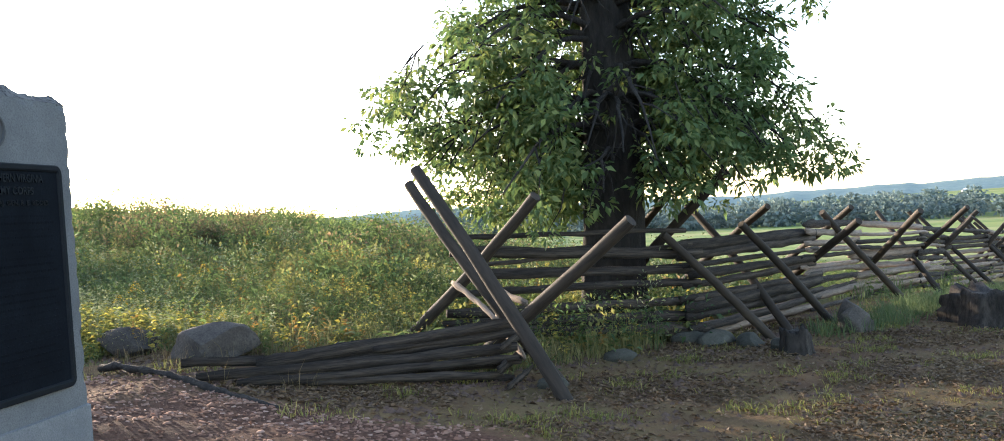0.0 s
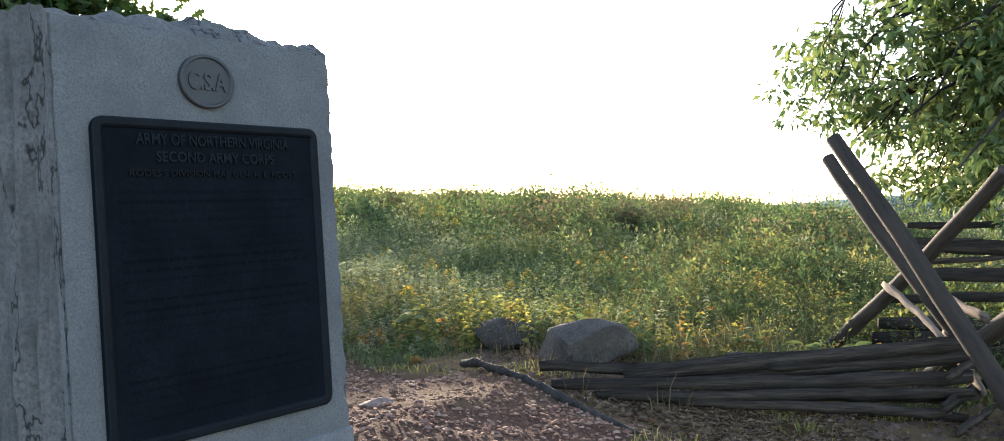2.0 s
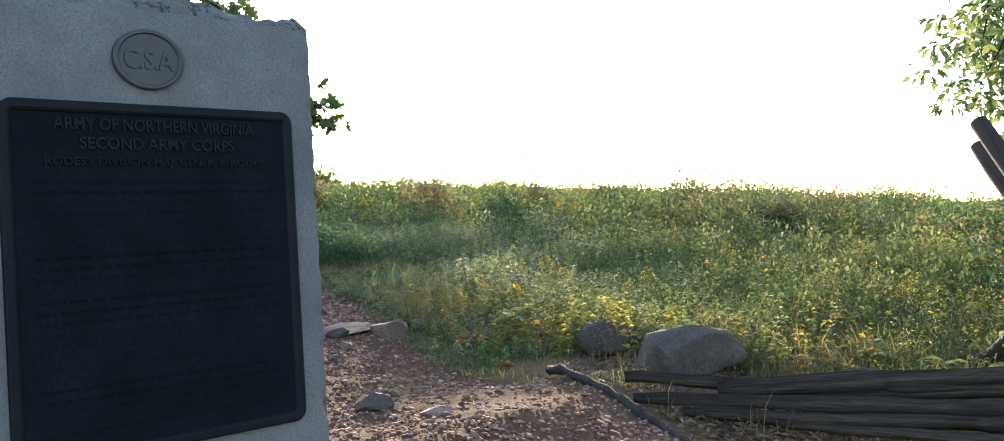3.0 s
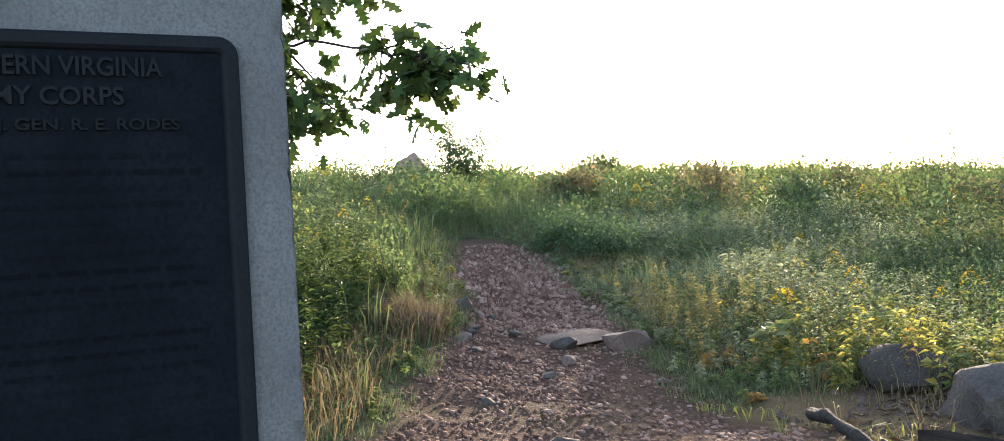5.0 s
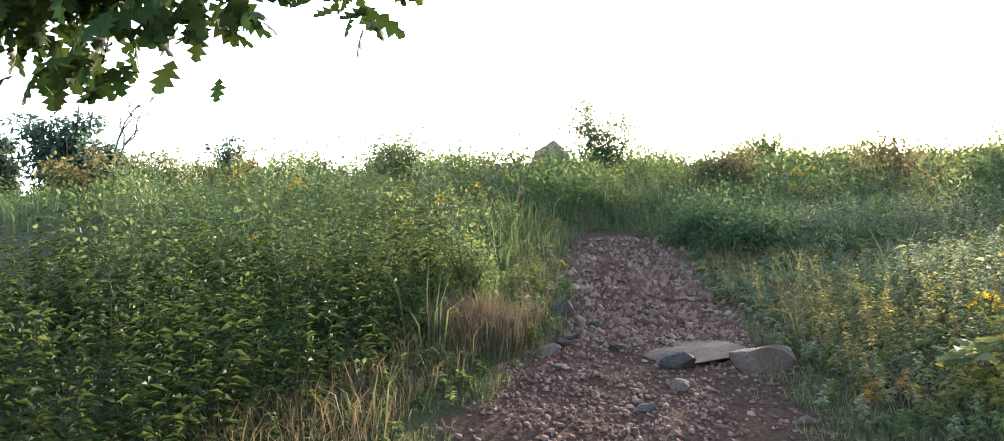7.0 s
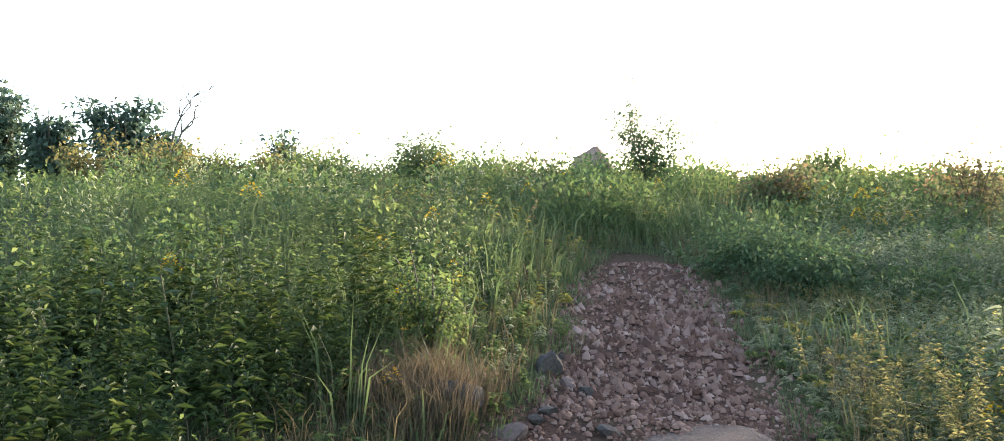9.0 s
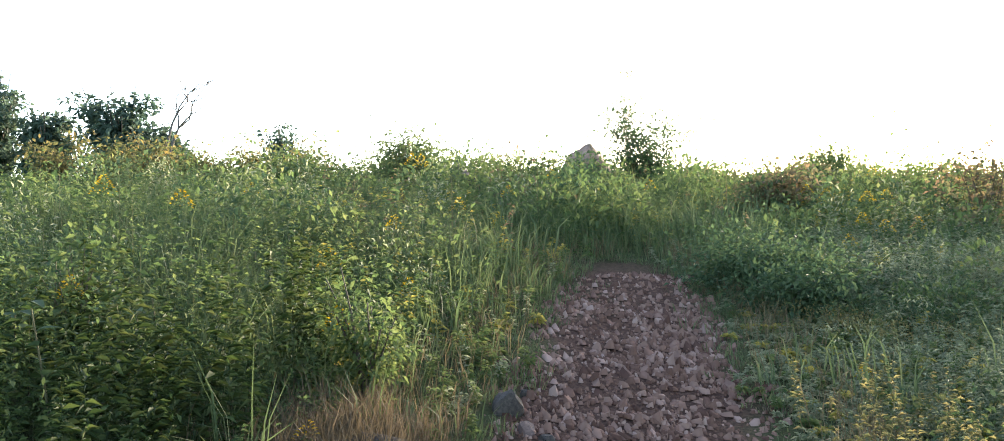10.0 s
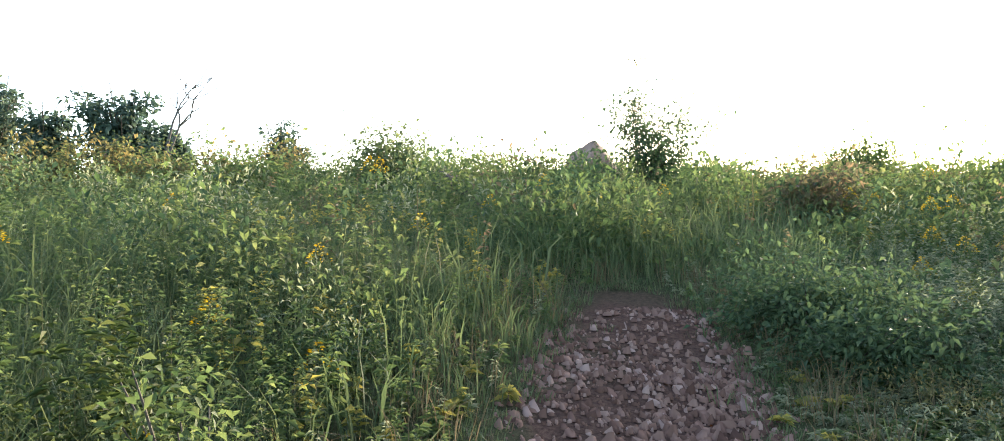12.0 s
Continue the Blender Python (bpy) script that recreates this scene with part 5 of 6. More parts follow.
    stuff("pale_mounds", "clumps of grey-green feathery weeds", *mounds(620, far_area, lambda x, y: off_lane(x, y) * patch(35, 0.7)(x, y), (0.4, 1.0), (0.35, 0.8), 150, 0.075, 0.25), M_PALE)
    stuff("rust_mounds", "clumps of reddish fading weeds", *mounds(330, far_area, lambda x, y: off_lane(x, y) * patch(37, 0.5)(x, y) ** 2 * smoothstep((walk_range(x, y) - 5) / 4), (0.5, 1.3), (0.4, 0.85), 120, 0.10), M_REDLEAF)
    stuff("near_mounds", "clumps of small-leaved dark green weeds", *mounds(480, near_area, lambda x, y: off_lane(x, y) * (1 - yellow_zone(x, y)) * patch(39, 1.1)(x, y), (0.35, 0.8), (0.3, 0.62), 210, 0.048, 0.32), M_DARKLEAF)

    def east_side(x, y):
        """Drying growth between the lane and the boulders, and up the slope behind them."""
        hx, hy = turned_from(x, y)
        return smoothstep((hy - 10.2 + 0.62 * (hx + 5.0)) / 0.8) * smoothstep((hx + 10.5) / 2.5) * np.exp(-np.maximum(hy - 16, 0) / 3)
    stuff("tan_mounds", "clumps of tan seeding weeds", *mounds(900, (-14, 2, 9, 22), lambda x, y: meadow_density(x, y) * smoothstep((lane_edge(x, y) - 0.2) / 0.4) * (1 - 0.8 * in_front_rocks(x, y)) * east_side(x, y) * (0.15 + 0.85 * patch(41, 0.8)(x, y)), (0.35, 0.9), (0.25, 0.6), 190, 0.046, 0.3), M_TAN)
    stuff("yellow_mounds", "clumps of yellow-leaved weeds", *mounds(300, (-6.5, 2, 9, 22), lambda x, y: meadow_density(x, y) * smoothstep((lane_edge(x, y) - 0.3) / 0.4) * (1 - 0.8 * in_front_rocks(x, y)) * east_side(x, y) * patch(43, 0.9)(x, y) ** 2, (0.3, 0.7), (0.25, 0.5), 150, 0.052, 0.42), M_YELLOW)
    # drying grass and olive weeds towards the fence
    x, y = sow(rng, 6500, -6.5, 2.5, 11.0, 19, lambda x, y: meadow_density(x, y) * (0.2 + 0.8 * patch(47, 0.9)(x, y)) * smoothstep((x + 6.5) / 2.0))
    v, f = tufts(rng, x, y, 9, rng.uniform(0.22, 0.55, len(x)), 0.011, 0.14, (0.2, 0.9))
    stuff("tan_grass", "tan and olive drying grass before the fence", v, f, M_TAN, "grass")
    stuff("olive_mounds", "clumps of broad-leaved olive weeds", *mounds(420, (-7, 3, 11.2, 22), lambda x, y: off_lane(x, y) * (0.2 + 0.8 * patch(49, 0.8)(x, y)), (0.3, 0.8), (0.25, 0.5), 70, 0.12, 0.5), M_OLIVE)
    # upright leafy spikes over the middle ground
    x, y = sow(rng, 4200, -24, 3, 6.5, 28, lambda x, y: meadow_density(x, y) * smoothstep((lane_edge(x, y) - 0.4) / 0.6) * (1 - in_front_rocks(x, y)) * patch(45, 0.45)(x, y) * np.minimum(1, 10 / np.maximum(walk_range(x, y), 1)))
    a, b, _ = forbs(rng, x, y, 44, height_near(x, y) * rng.uniform(0.7, 1.02, len(x)), 0.05, 0.2, 0.1)
    stuff("leafy_spikes", "upright pale green leafy spikes", *a, M_GRASS)

    # taller stalks that break the skyline
    x, y = sow(rng, 380, -30, 4, 10, 36, lambda x, y: meadow_density(x, y) * smoothstep((walk_range(x, y) - 5) / 3) * 0.5)
    a, b, _ = forbs(rng, x, y, 34, rng.uniform(0.55, 0.95, len(x)), 0.07, 0.3, 0.2, 0.014)
    stuff("tall_stalks", "tall thin weed stalks above the meadow", *a, M_FORB)
    stuff("stalk_stems", "tall thin weed stems", *b, M_DRY)
    x, y = sow(rng, 1700, -40, 4, 9, 50, lambda x, y: meadow_density(x, y) * smoothstep((walk_range(x, y) - 6) / 3) * patch(13, 0.5)(x, y))
    a, b, _ = forbs(rng, x, y, 30, rng.uniform(0.5, 0.95, len(x)), 0.075, 0.35)
    stuff("red_weeds", "reddish-brown fading weeds on the slope", *a, M_REDLEAF)

    x, y = sow(rng, 1300, -12, 6, 9.5, 22, lambda x, y: meadow_density(x, y) * patch(17, 0.9)(x, y) ** 2 * smoothstep((x + 7) / 4) * np.minimum(1, 9 / np.maximum(walk_range(x, y), 1)))
    a, b, _ = forbs(rng, x, y, 20, height_near(x, y) * rng.uniform(0.4, 0.85, len(x)), 0.085, 0.4)
    stuff("rusty_weeds", "orange-brown turning leafy weeds", *a, M_RUST)
    # yellowing low shrubs behind the stones and right of the lane
    x, y = sow(rng, 26000, -16, 4, 9, 20, lambda x, y: meadow_density(x, y) * np.clip(yellow_zone(x, y) + 0.08 * patch(9, 0.8)(x, y), 0, 1))
    a, b, _ = forbs(rng, x, y, 22, height_near(x, y) * rng.uniform(0.35, 0.75, len(x)), 0.085, 0.45)
    stuff("yellow_weeds", "yellowing low leafy weeds", *a, M_YELLOW)

    # pale drying growth east of the lane, thickened to stand in for flare
    def pale_zone(x, y):
        x, y = turned_from(x, y)
        return np.exp(-(((x + 5.2) / 2.0) ** 2 + ((y - 11.8) / 1.5) ** 2)) + 0.9 * np.exp(-(((x + 8.2) / 2.4) ** 2 + ((y - 14.3) / 1.6) ** 2))
    x, y = sow(rng, 24000, -12.5, -1, 9.5, 17, lambda x, y: meadow_density(x, y) * pale_zone(x, y) * 0.8)
    a, b, _ = forbs(rng, x, y, 24, height_near(x, y) * rng.uniform(0.45, 0.95, len(x)), 0.05, 0.3)
    stuff("pale_weeds", "pale drying weeds beside the path, imitating sun glare", *a, M_PALE)
    x, y = sow(rng, 7000, -11, -1, 9.5, 17, lambda x, y: meadow_density(x, y) * pale_zone(x, y) * 0.6)
    v, f = tufts(rng, x, y, 8, height_near(x, y) * rng.uniform(0.5, 0.95, len(x)), 0.006, 0.1)
    stuff("pale_grass", "tan grass among drying weeds", v, f, M_DRY, "grass")

    # thicket of upright leafy stems west of the lane
    x, y = sow(rng, 2300, -8.6, -4.2, 5.2, 9.0, lambda x, y: meadow_density(x, y) * smoothstep((lane_edge(x, y) - 0.35) / 0.5) * (0.06 + 0.36 * patch(24, 1.3)(x, y) ** 3))
    a, b, _ = forbs(rng, x, y, 46, rng.uniform(0.3, 0.9, len(x)), 0.085, 0.27, 0.1)
    stuff("weed_thicket", "upright leafy goldenrod stems before flowering", *a, M_THICKET)
    # tan seeding weeds at the east edge of the lane
    x, y = sow(rng, 1500, -7.2, -3.8, 10.0, 12.6, lambda x, y: meadow_density(x, y) * np.exp(-(((x + 5.4) / 1.1) ** 2 + ((y - 11.25) / 0.75) ** 2)) * (0.12 + 0.35 * patch(23, 2.2)(x, y)))
    a, b, _ = forbs(rng, x, y, 40, rng.uniform(0.25, 0.68, len(x)), 0.045, 0.28, 0.3)
    stuff("seeding_weeds", "tan seeding weeds at the path edge", *a, M_TAN)
    # goldenrod blooms
    x, y = sow(rng, 5000, -15, -2.5, 7.5, 20, lambda x, y: meadow_density(x, y) * smoothstep(lane_edge(x, y) / 0.5) * 0.08 * patch(4, 1.1)(x, y) * smoothstep((-x - 3.4) / 1.0) + 0.2 * np.exp(-(((x + 5.3) / 0.9) ** 2 + ((y - 11.3) / 0.45) ** 2)))
    h = height_near(x, y) * rng.uniform(0.65, 1.05, len(x))
    a, b, top = forbs(rng, x, y, 24, h, 0.08, 0.22, 0.25)
    stuff("goldenrod_leaves", "narrow goldenrod leaves on upright stems", *a, M_FORB)
    stuff("goldenrod_stems", "thin goldenrod stems", *b, M_STEM)
    k = np.repeat(np.arange(len(x)), 46)
    q = rng.random(len(k))
    az = rng.uniform(0, 2 * np.pi, len(k))
    r = 0.09 * q
    p = top[k] + np.stack([np.cos(az) * r, np.sin(az) * r, 0.05 - 0.14 * q], 1)
    d = np.stack([np.cos(az), np.sin(az), rng.uniform(0, 0.8, len(k))], 1)
    pick = rng.random(len(x))[k] < 0.4
    stuff("goldenrod_blooms", "yellow-orange goldenrod plumes", *leaf_blades(p[pick], d[pick], np.full(pick.sum(), 0.026), np.full(pick.sum(), 0.011)), M_GOLD)

    # dry tan grass at the lane's edge
    def dry_zone(x, y):
        e, front = lane_edge(x, y), in_front_rocks(x, y)
        x, y = turned_from(x, y)
        return np.clip(0.9 * np.exp(-(((x + 6.0) / 0.75) ** 2 + ((y - 9.0) / 0.55) ** 2)) + 0.5 * np.exp(-((e - 0.35) / 0.3) ** 2) * (x < -3.6) + 1.3 * front + 0.9 * np.exp(-(((x + 4.6) / 1.1) ** 2 + ((y - 7.4) / 0.7) ** 2)) + 0.05, 0, 1)
    x, y = sow(rng, 34000, -14, 3.5, 6.0, 16, lambda x, y: smoothstep((lane_edge(x, y) + 0.05) / 0.3) * (1 - lawn_mask(x, y)) * dry_zone(x, y) * 0.5)
    v, f = tufts(rng, x, y, 9, rng.uniform(0.15, 0.45, len(x)), 0.0045, 0.09)
    stuff("dry_grass", "tan dry grass tufts at the path edge", v, f, M_DRY, "grass")

    tx_, ty_ = turned_to(-6.0, 9.02)
    n = 330
    x, y = tx_ + 0.30 * rng.normal(size=n), ty_ + 0.20 * rng.normal(size=n)
    ok = lane_edge(x, y) > 0.02
    v, f = tufts(rng, x[ok], y[ok], 12, rng.uniform(0.2, 0.48, ok.sum()), 0.005, 0.07, (0.15, 0.8))
    stuff("dry_tussock", "brown dry grass clump around a stone", v, f, M_TUSSOCK, "grass")
    # low grass and runners creeping over the edges of the lane
    x, y = sow(rng, 42000, -12.6, -3.6, 6.8, 13.6, lambda x, y: np.exp(-((lane_edge(x, y) - 0.16 + 0.1 * wobble(x, y, 2.3, 5)) / 0.2) ** 2) * (0.25 + 0.75 * patch(51, 1.7)(x, y)))
    pick = rng.random(len(x)) < 0.62
    v, f = tufts(rng, x[pick], y[pick], 7, rng.uniform(0.04, 0.17, pick.sum()), 0.006, 0.06, (0.4, 1.2))
    stuff("verge_grass", "low green grass creeping over the path edge", v, f, M_GRASS, "grass")
    v, f = tufts(rng, x[~pick], y[~pick], 7, rng.uniform(0.03, 0.12, (~pick).sum()), 0.006, 0.07, (0.5, 1.2))
    stuff("verge_straw", "flattened dry grass at the path edge", v, f, M_TUSSOCK, "grass")
    # short grass and litter before the fence
    x, y = sow(rng, 36000, -3.8, 11, 7.0, 20, lambda x, y: np.clip(np.maximum(lawn_mask(x, y), smoothstep((11.1 - y) / 0.4) * smoothstep((x + 3.7) / 0.5)) * smoothstep((lane_edge(x, y) + 0.2) / 0.5) + 0.8 * np.exp(-((lane_edge(x, y) - 0.1) / 0.25) ** 2), 0, 1) * (0.05 + 0.95 * patch(6, 1.2)(x, y) ** 2) * (0.35 + 0.65 * patch(16, 3.1)(x, y)))
    v, f = tufts(rng, x, y, 6, rng.uniform(0.03, 0.10, len(x)) * (1 + 1.0 * patch(15, 2.3)(x, y)), 0.009, 0.06, (0.4, 1.2))
    stuff("short_grass", "short patchy trampled grass", v, f, M_LAWN, "grass")
    # mown grass around and behind the monument
    x, y = sow(rng, 9000, -10, 11, -4, 6.6, lambda x, y: smoothstep((lane_edge(x, y) + 0.1) / 0.4) * (0.35 + 0.65 * patch(25, 1.0)(x, y)) * (np.hypot((x + 1.6) / 0.6, (y - 5.4) / 0.9) > 1))
    v, f = tufts(rng, x, y, 5, rng.uniform(0.05, 0.14, len(x)), 0.014, 0.12, (0.4, 1.2))
    stuff("mown_grass", "short mown grass around the monument", v, f, M_LAWN, "grass")
    # long grass along the foot of the fence
    t = 0.06 + 0.94 * rng.random(900)
    x = 3.5 + 14 * t + rng.normal(size=900) * 0.25 + 0.75
    y = 13.0 + 18.6 * t + rng.normal(size=900) * 0.25 - 0.2
    x, y = x - 0.15 - 0.03 * (y - 13), y + 0.25
    v, f = tufts(rng, x, y, 16, rng.uniform(0.15, 0.42, 900), 0.011, 0.14)
    stuff("fence_grass", "long green grass along the fence foot", v, f, M_GRASS, "grass")
    # fallen leaves and twigs
    x, y = sow(rng, 70000, -3, 9, 7.6, 16, lambda x, y: np.maximum(lawn_mask(x, y), smoothstep((11.1 - y) / 0.4)) * smoothstep((lane_edge(x, y) + 0.1) / 0.3) * (0.15 + patch(8, 0.9)(x, y)))
    p = np.stack([x, y, ground(x, y) + 0.015], 1)
    d = np.stack([rng.normal(size=len(x)), rng.normal(size=len(x)), 0.15 * rng.normal(size=len(x))], 1)
    stuff("leaf_litter", "brown fallen leaves on the ground", *leaf_blades(p, d, rng.uniform(0.04, 0.09, len(x)), rng.uniform(0.02, 0.035, len(x))), M_LITTER)

    # broad-leaved weeds behind the fallen rails
    for cx, cy, sd in [(-0.55, 11.35, 1), (-0.15, 11.2, 2), (0.25, 11.45, 3), (-1.1, 11.5, 4), (-4.3, 10.75, 6)]:
        r2 = np.random.default_rng(sd)
        n = 26
        az = r2.uniform(0, 2 * np.pi, n)
        p = np.stack([cx + 0.06 * r2.normal(size=n), cy + 0.06 * r2.normal(size=n), ground(cx, cy) + r2.uniform(0.02, 0.32, n)], 1)
        d = np.stack([np.cos(az), np.sin(az), r2.uniform(0.1, 0.8, n)], 1)
        L = r2.uniform(0.12, 0.24, n)
        weed = thing("broadleaf_weed", "low broad-leaved green weed", "weed", "broad-leaved weeds")
        for q in range(n):
            part("leaf", raw_mesh("leaf", *ovate_leaf(p[q], d[q], L[q], L[q] * 0.45, r2), M_FORB, True), None, weed)

    def broad_plant(name, label, cx, cy, stems, height, leaf, aspect, material, sd, spread=0.2):
        """Upright stems with large separate leaves."""
        r2 = np.random.default_rng(sd)
        plant = thing(name, label, "plant")
        for _ in range(stems):
            bx, by = cx + spread * r2.normal(), cy + spread * r2.normal()
            h, lean = height * r2.uniform(0.7, 1.05), 0.14 * r2.normal(size=2)
            g = stand(bx, by)
            q = np.linspace(0, 1, 6)
            p = np.stack([bx + lean[0] * q * h, by + lean[1] * q * h, g - 0.03 + q * h], 1)
            part("stem", raw_mesh("stem", *tube(p, np.linspace(0.008, 0.004, 6), 5, 0.05, sd, False), M_STEM, True), None, plant)
            for m in range(9):
                u, az = 0.25 + 0.75 * m / 8, m * 2.4 + r2.uniform(-0.4, 0.4)
                at = np.array([[bx + lean[0] * u * h, by + lean[1] * u * h, g + u * h]])
                d = np.array([[math.cos(az), math.sin(az), r2.uniform(0.05, 0.6)]])
                L = np.array([leaf * r2.uniform(0.7, 1.15) * (1.1 - 0.35 * u)])
                part("leaf", raw_mesh("leaf", *ovate_leaf(at[0], d[0], L[0], L[0] * aspect, r2), material, True), None, plant)

    for cx, cy, sd in [(-6.0, 12.2, 1), (-5.5, 12.35, 2), (-6.4, 12.6, 3)]:
        broad_plant("broadleaf_plant", "tall weed with large pale green leaves", cx, cy, 4, 0.6, 0.16, 0.5, M_PALE, 300 + sd)
    for cx, cy, sd in [(-3.6, 11.45, 1), (-3.95, 11.6, 2), (-3.25, 11.5, 3), (-2.9, 11.7, 4)]:
        broad_plant("yellow_shrub", "low shrub with bright yellow leaves", cx, cy, 6, 0.44, 0.095, 0.5, M_YELLOW, 320 + sd, 0.16)
    hx, hy = turned_to(-6.9, 7.7)
    for dx, dy, sd in [(0.0, 0.0, 1), (0.5, -0.5, 2), (-0.4, 0.3, 3), (0.9, -0.9, 4), (-0.9, 0.1, 5)]:
        broad_plant("broadleaf_plant", "leafy weed with large dark green leaves", float(hx) + dx, float(hy) + dy, 4, 0.68, 0.15, 0.45, M_DARKLEAF, 340 + sd, 0.22)


build_meadow()


# ---- gravel ----
def build_gravel():
    rng = np.random.default_rng(9)
    x, y = sow(rng, 150000, -11.6, 2.6, 4.6, 13.6, lambda x, y: smoothstep((0.14 - lane_edge(x, y) - 0.12 * wobble(x, y, 1.6)) / 0.2) * (0.35 + 0.65 * smoothstep(wobble(x, y, 1.1, 7) * 1.5 + 0.6)) * np.clip(5.0 / np.maximum(walk_range(x, y), 0.5), 0.35, 1) * (0.42 + 0.58 * smoothstep((-x - 4.0) / 3.0)))
    x2, y2 = sow(rng, 14000, -2.2, 5.5, -4.5, 4.6, lambda x, y: smoothstep((0.05 - lane_edge(x, y)) / 0.25) * 0.6)
    x, y = np.concatenate([x, x2]), np.concatenate([y, y2])
    n = len(x)
    a = np.linspace(0, 2 * np.pi, 5, endpoint=False)
    turn = rng.uniform(0, 2 * np.pi, n)
    coarse = smoothstep((-x - 5.6) / 2.2)
    size = 0.007 + (0.013 + 0.013 * coarse) * rng.random(n) ** 3
    lumpy = rng.uniform(0.65, 1.25, (n, 5))
    ax = size[:, None] * lumpy * np.cos(a + turn[:, None]) * rng.uniform(0.9, 2.6, n)[:, None]
    ay = size[:, None] * lumpy * np.sin(a + turn[:, None])
    z = ground(x, y) - 0.05 * smoothstep((0.25 - lane_edge(x, y)) / 0.4) * smoothstep((-x - 2.0) / 1.5) + 0.02 * wobble(x, y, 2.2, 1) + 0.012 * wobble(x, y, 6.0, 2) + 0.007
    tilt = (0.18 + 0.2 * coarse)[:, None] * rng.normal(size=(n, 2))
    up = size * rng.uniform(0.08, 0.3, n) * (1 + 1.1 * coarse)
    low = np.stack([x[:, None] + ax * 1.1, y[:, None] + ay * 1.1, np.repeat((z - 0.008)[:, None], 5, 1)], -1)
    high = np.stack([x[:, None] + ax * 0.8, y[:, None] + ay * 0.8, (z + up)[:, None] + ax * tilt[:, :1] + ay * tilt[:, 1:]], -1)
    V = np.concatenate([low, high], 1).reshape(-1, 3)
    b = np.arange(n)[:, None] * 10
    quads = [b + np.array([[i, (i + 1) % 5, 5 + (i + 1) % 5, 5 + i]]) for i in range(5)]
    stuff("gravel", "loose reddish-grey stone chips on the path", V, [np.concatenate(quads), b + np.array([[5, 6, 7, 8, 9]])], M_CHIP, "gravel")


build_gravel()


def build_clods():
    """Crumbled soil and stone bits on the worn ground before and under the fence."""
    rng = np.random.default_rng(19)
    x, y = sow(rng, 60000, -3.6, 9, 7.4, 17, lambda x, y: np.maximum(lawn_mask(x, y), smoothstep((11.0 - y) / 0.4)) * smoothstep((lane_edge(x, y) + 0.1) / 0.3) * (0.1 + 0.5 * smoothstep(wobble(x, y, 1.3, 2) * 1.6 + 0.3)) * np.where(0.8 * (x - 0.3) - 0.6 * (y - 10.6) < 1.2, 1.0, 0.35))
    n = len(x)
    size = 0.010 + 0.030 * rng.random(n) ** 3
    turn = rng.uniform(0, 2 * np.pi, n)
    a = np.linspace(0, 2 * np.pi, 4, endpoint=False)
    lumpy = rng.uniform(0.7, 1.3, (n, 4))
    ring = np.stack([x[:, None] + size[:, None] * lumpy * np.cos(a + turn[:, None]) * 1.4, y[:, None] + size[:, None] * lumpy * np.sin(a + turn[:, None]), np.repeat((ground(x, y) + 0.02 * wobble(x, y, 2.2, 1) + 0.012 * wobble(x, y, 6.0, 2) - 0.006)[:, None], 4, 1)], -1)
    peak = np.stack([x + 0.3 * size * rng.normal(size=n), y + 0.3 * size * rng.normal(size=n), ring[:, 0, 2] + 0.012 + size * rng.uniform(0.5, 1.0, n)], -1)[:, None]
    b = np.arange(n)[:, None] * 5
    stuff("soil_clods", "crumbled brown soil and stone bits", np.concatenate([ring, peak], 1).reshape(-1, 3), [np.concatenate([b + np.array([[i, (i + 1) % 4, 4]]) for i in range(4)])], M_CLOD, "soil")


build_clods()


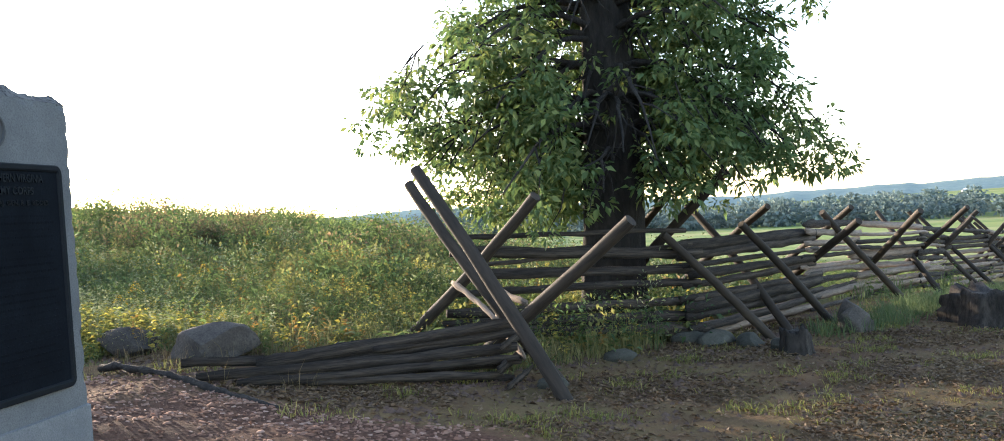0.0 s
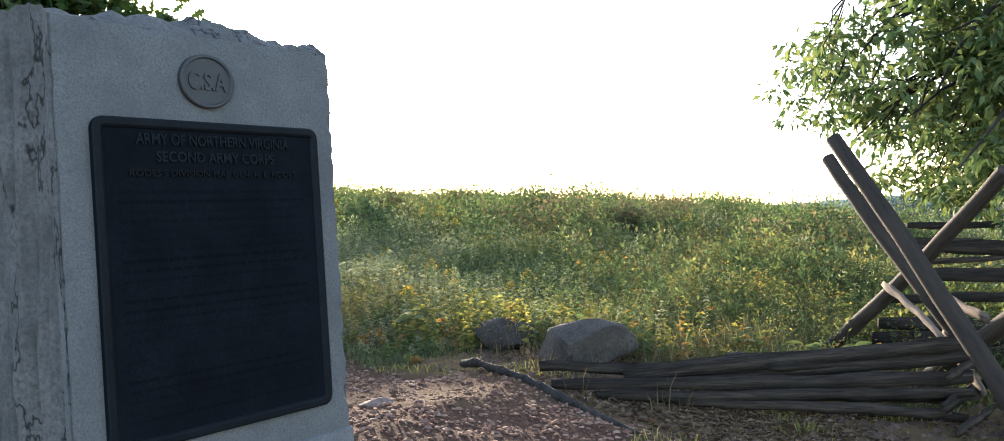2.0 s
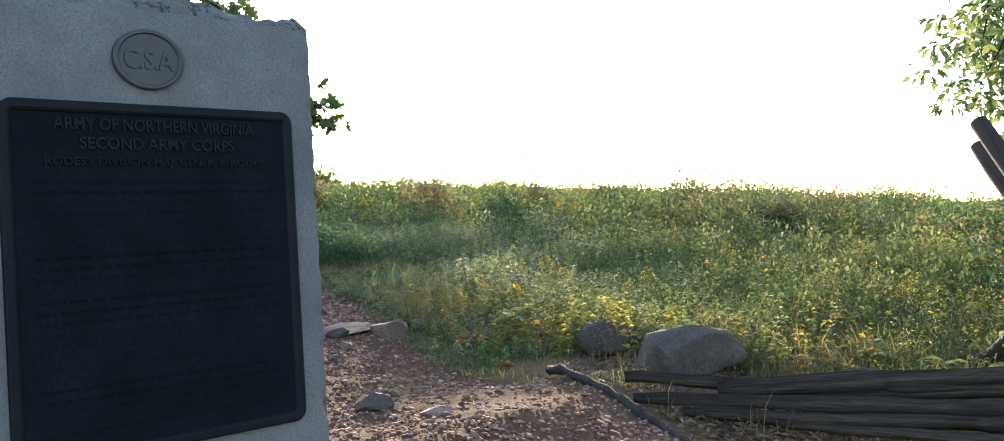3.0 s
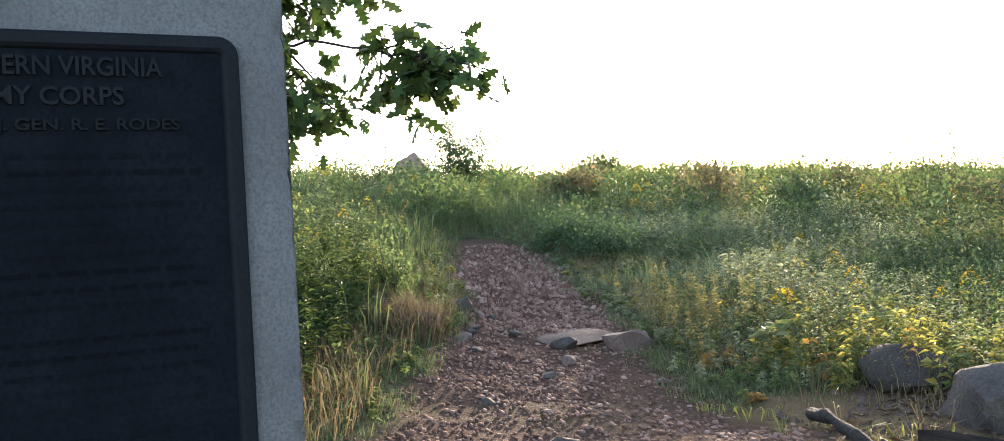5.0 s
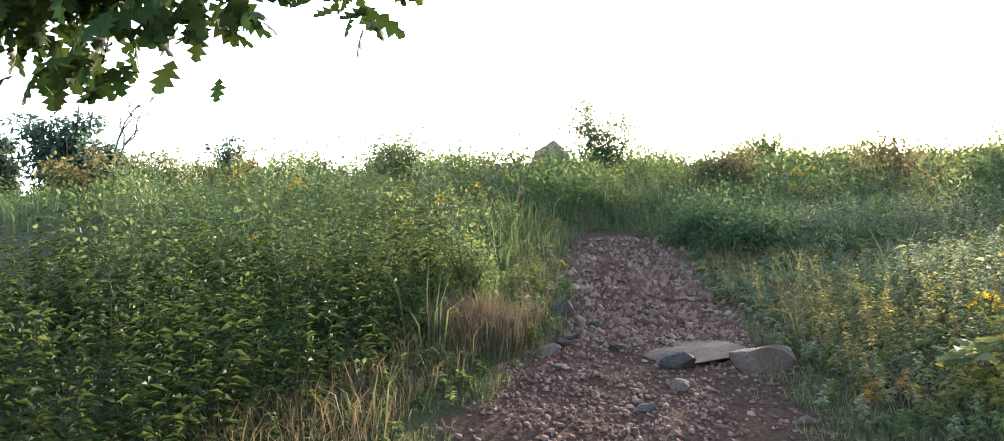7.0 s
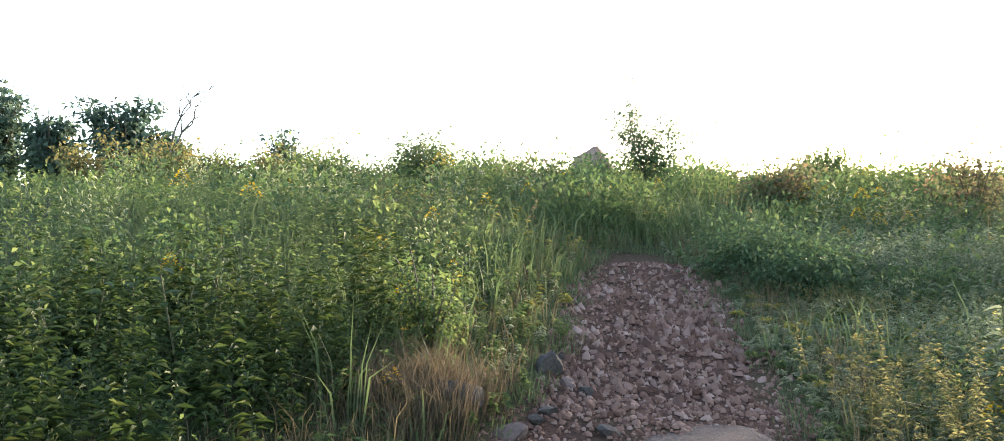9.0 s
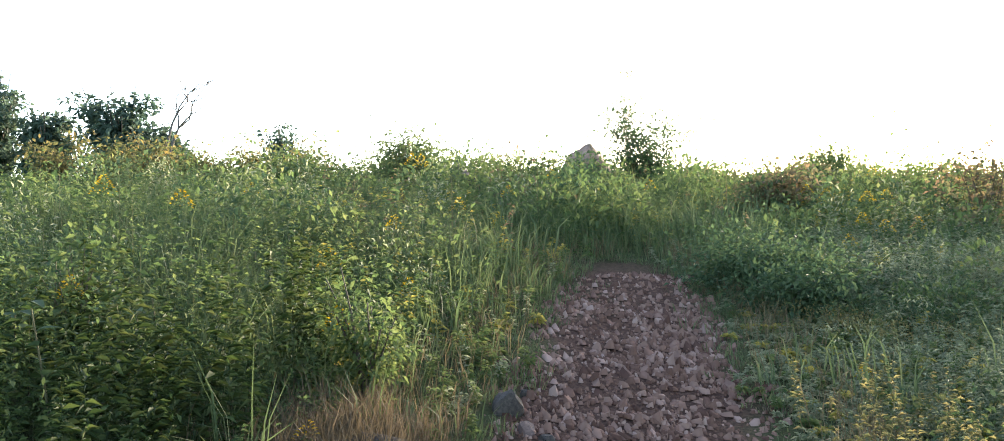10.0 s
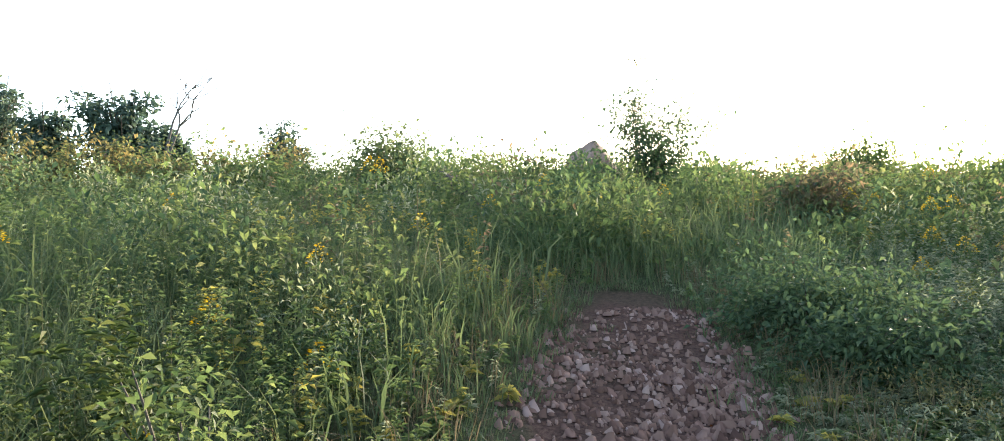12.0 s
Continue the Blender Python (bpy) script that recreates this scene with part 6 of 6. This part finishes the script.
# ---- distance ----
def build_distance():
    rng = np.random.default_rng(21)

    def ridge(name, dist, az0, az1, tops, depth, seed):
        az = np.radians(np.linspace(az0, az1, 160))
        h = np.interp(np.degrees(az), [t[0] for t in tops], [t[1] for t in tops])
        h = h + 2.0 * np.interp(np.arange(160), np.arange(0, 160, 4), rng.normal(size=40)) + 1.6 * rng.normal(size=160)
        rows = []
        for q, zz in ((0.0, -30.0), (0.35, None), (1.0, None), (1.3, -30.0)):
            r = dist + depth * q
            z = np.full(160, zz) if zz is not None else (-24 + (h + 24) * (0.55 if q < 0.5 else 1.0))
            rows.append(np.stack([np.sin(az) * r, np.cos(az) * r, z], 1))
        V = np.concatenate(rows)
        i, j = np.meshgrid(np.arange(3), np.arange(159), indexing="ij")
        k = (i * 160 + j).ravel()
        ob = part(name, raw_mesh(name, V, np.stack([k, k + 1, k + 161, k + 160], 1), M_RIDGE_HAZE, True), None, None)
        tagged(ob, "wooded ridge on the horizon, tinted haze blue", "ridge", kind="structure")

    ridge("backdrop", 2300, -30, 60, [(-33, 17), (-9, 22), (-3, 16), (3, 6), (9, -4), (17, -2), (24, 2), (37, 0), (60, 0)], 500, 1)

    # wooded belt beyond the fields
    pieces = []
    for k in range(330):
        az = radians(rng.uniform(-8, 50))
        r = rng.uniform(520, 700)
        cx, cy = math.sin(az) * r, math.cos(az) * r
        g = stand(cx, cy)
        h, w = rng.uniform(8, 16), rng.uniform(11, 20)
        n = 190
        d = rng.normal(size=(n, 3))
        d /= np.linalg.norm(d, axis=1)[:, None]
        c = np.array((cx, cy, g + h * 0.52)) + d * np.array((w * 0.5, w * 0.5, h * 0.5)) * rng.uniform(0.6, 1.05, (n, 1))
        L = rng.uniform(1.7, 3.0, n)
        pieces.append(leaf_blades(c, d + 0.5 * rng.normal(size=d.shape), L, L * 0.8, 0.2, 0.1, k))
    v, f = merge(pieces)
    stuff("far_woods", "belt of trees beyond the fields", v, f, M_FARWOOD_HAZE, "woods")

    # small white tower among the far trees
    tower = thing("white_tower", "small white domed tower among far trees", "tower")
    az = radians(22.0)
    tx, ty = math.sin(az) * 900, math.cos(az) * 900
    g = stand(tx, ty)
    for name, prof in (("shaft", [(3.4, -2), (3.0, 5), (2.8, 11)]), ("dome", [(3.6, 11), (3.4, 12.5), (2.4, 14.5), (0.3, 15.5)])):
        v, f = tube([(tx, ty, g + z) for _, z in prof], [r for r, _ in prof], 16)
        part(name, raw_mesh(name, v, f, M_WHITE, True), None, tower)


build_distance()
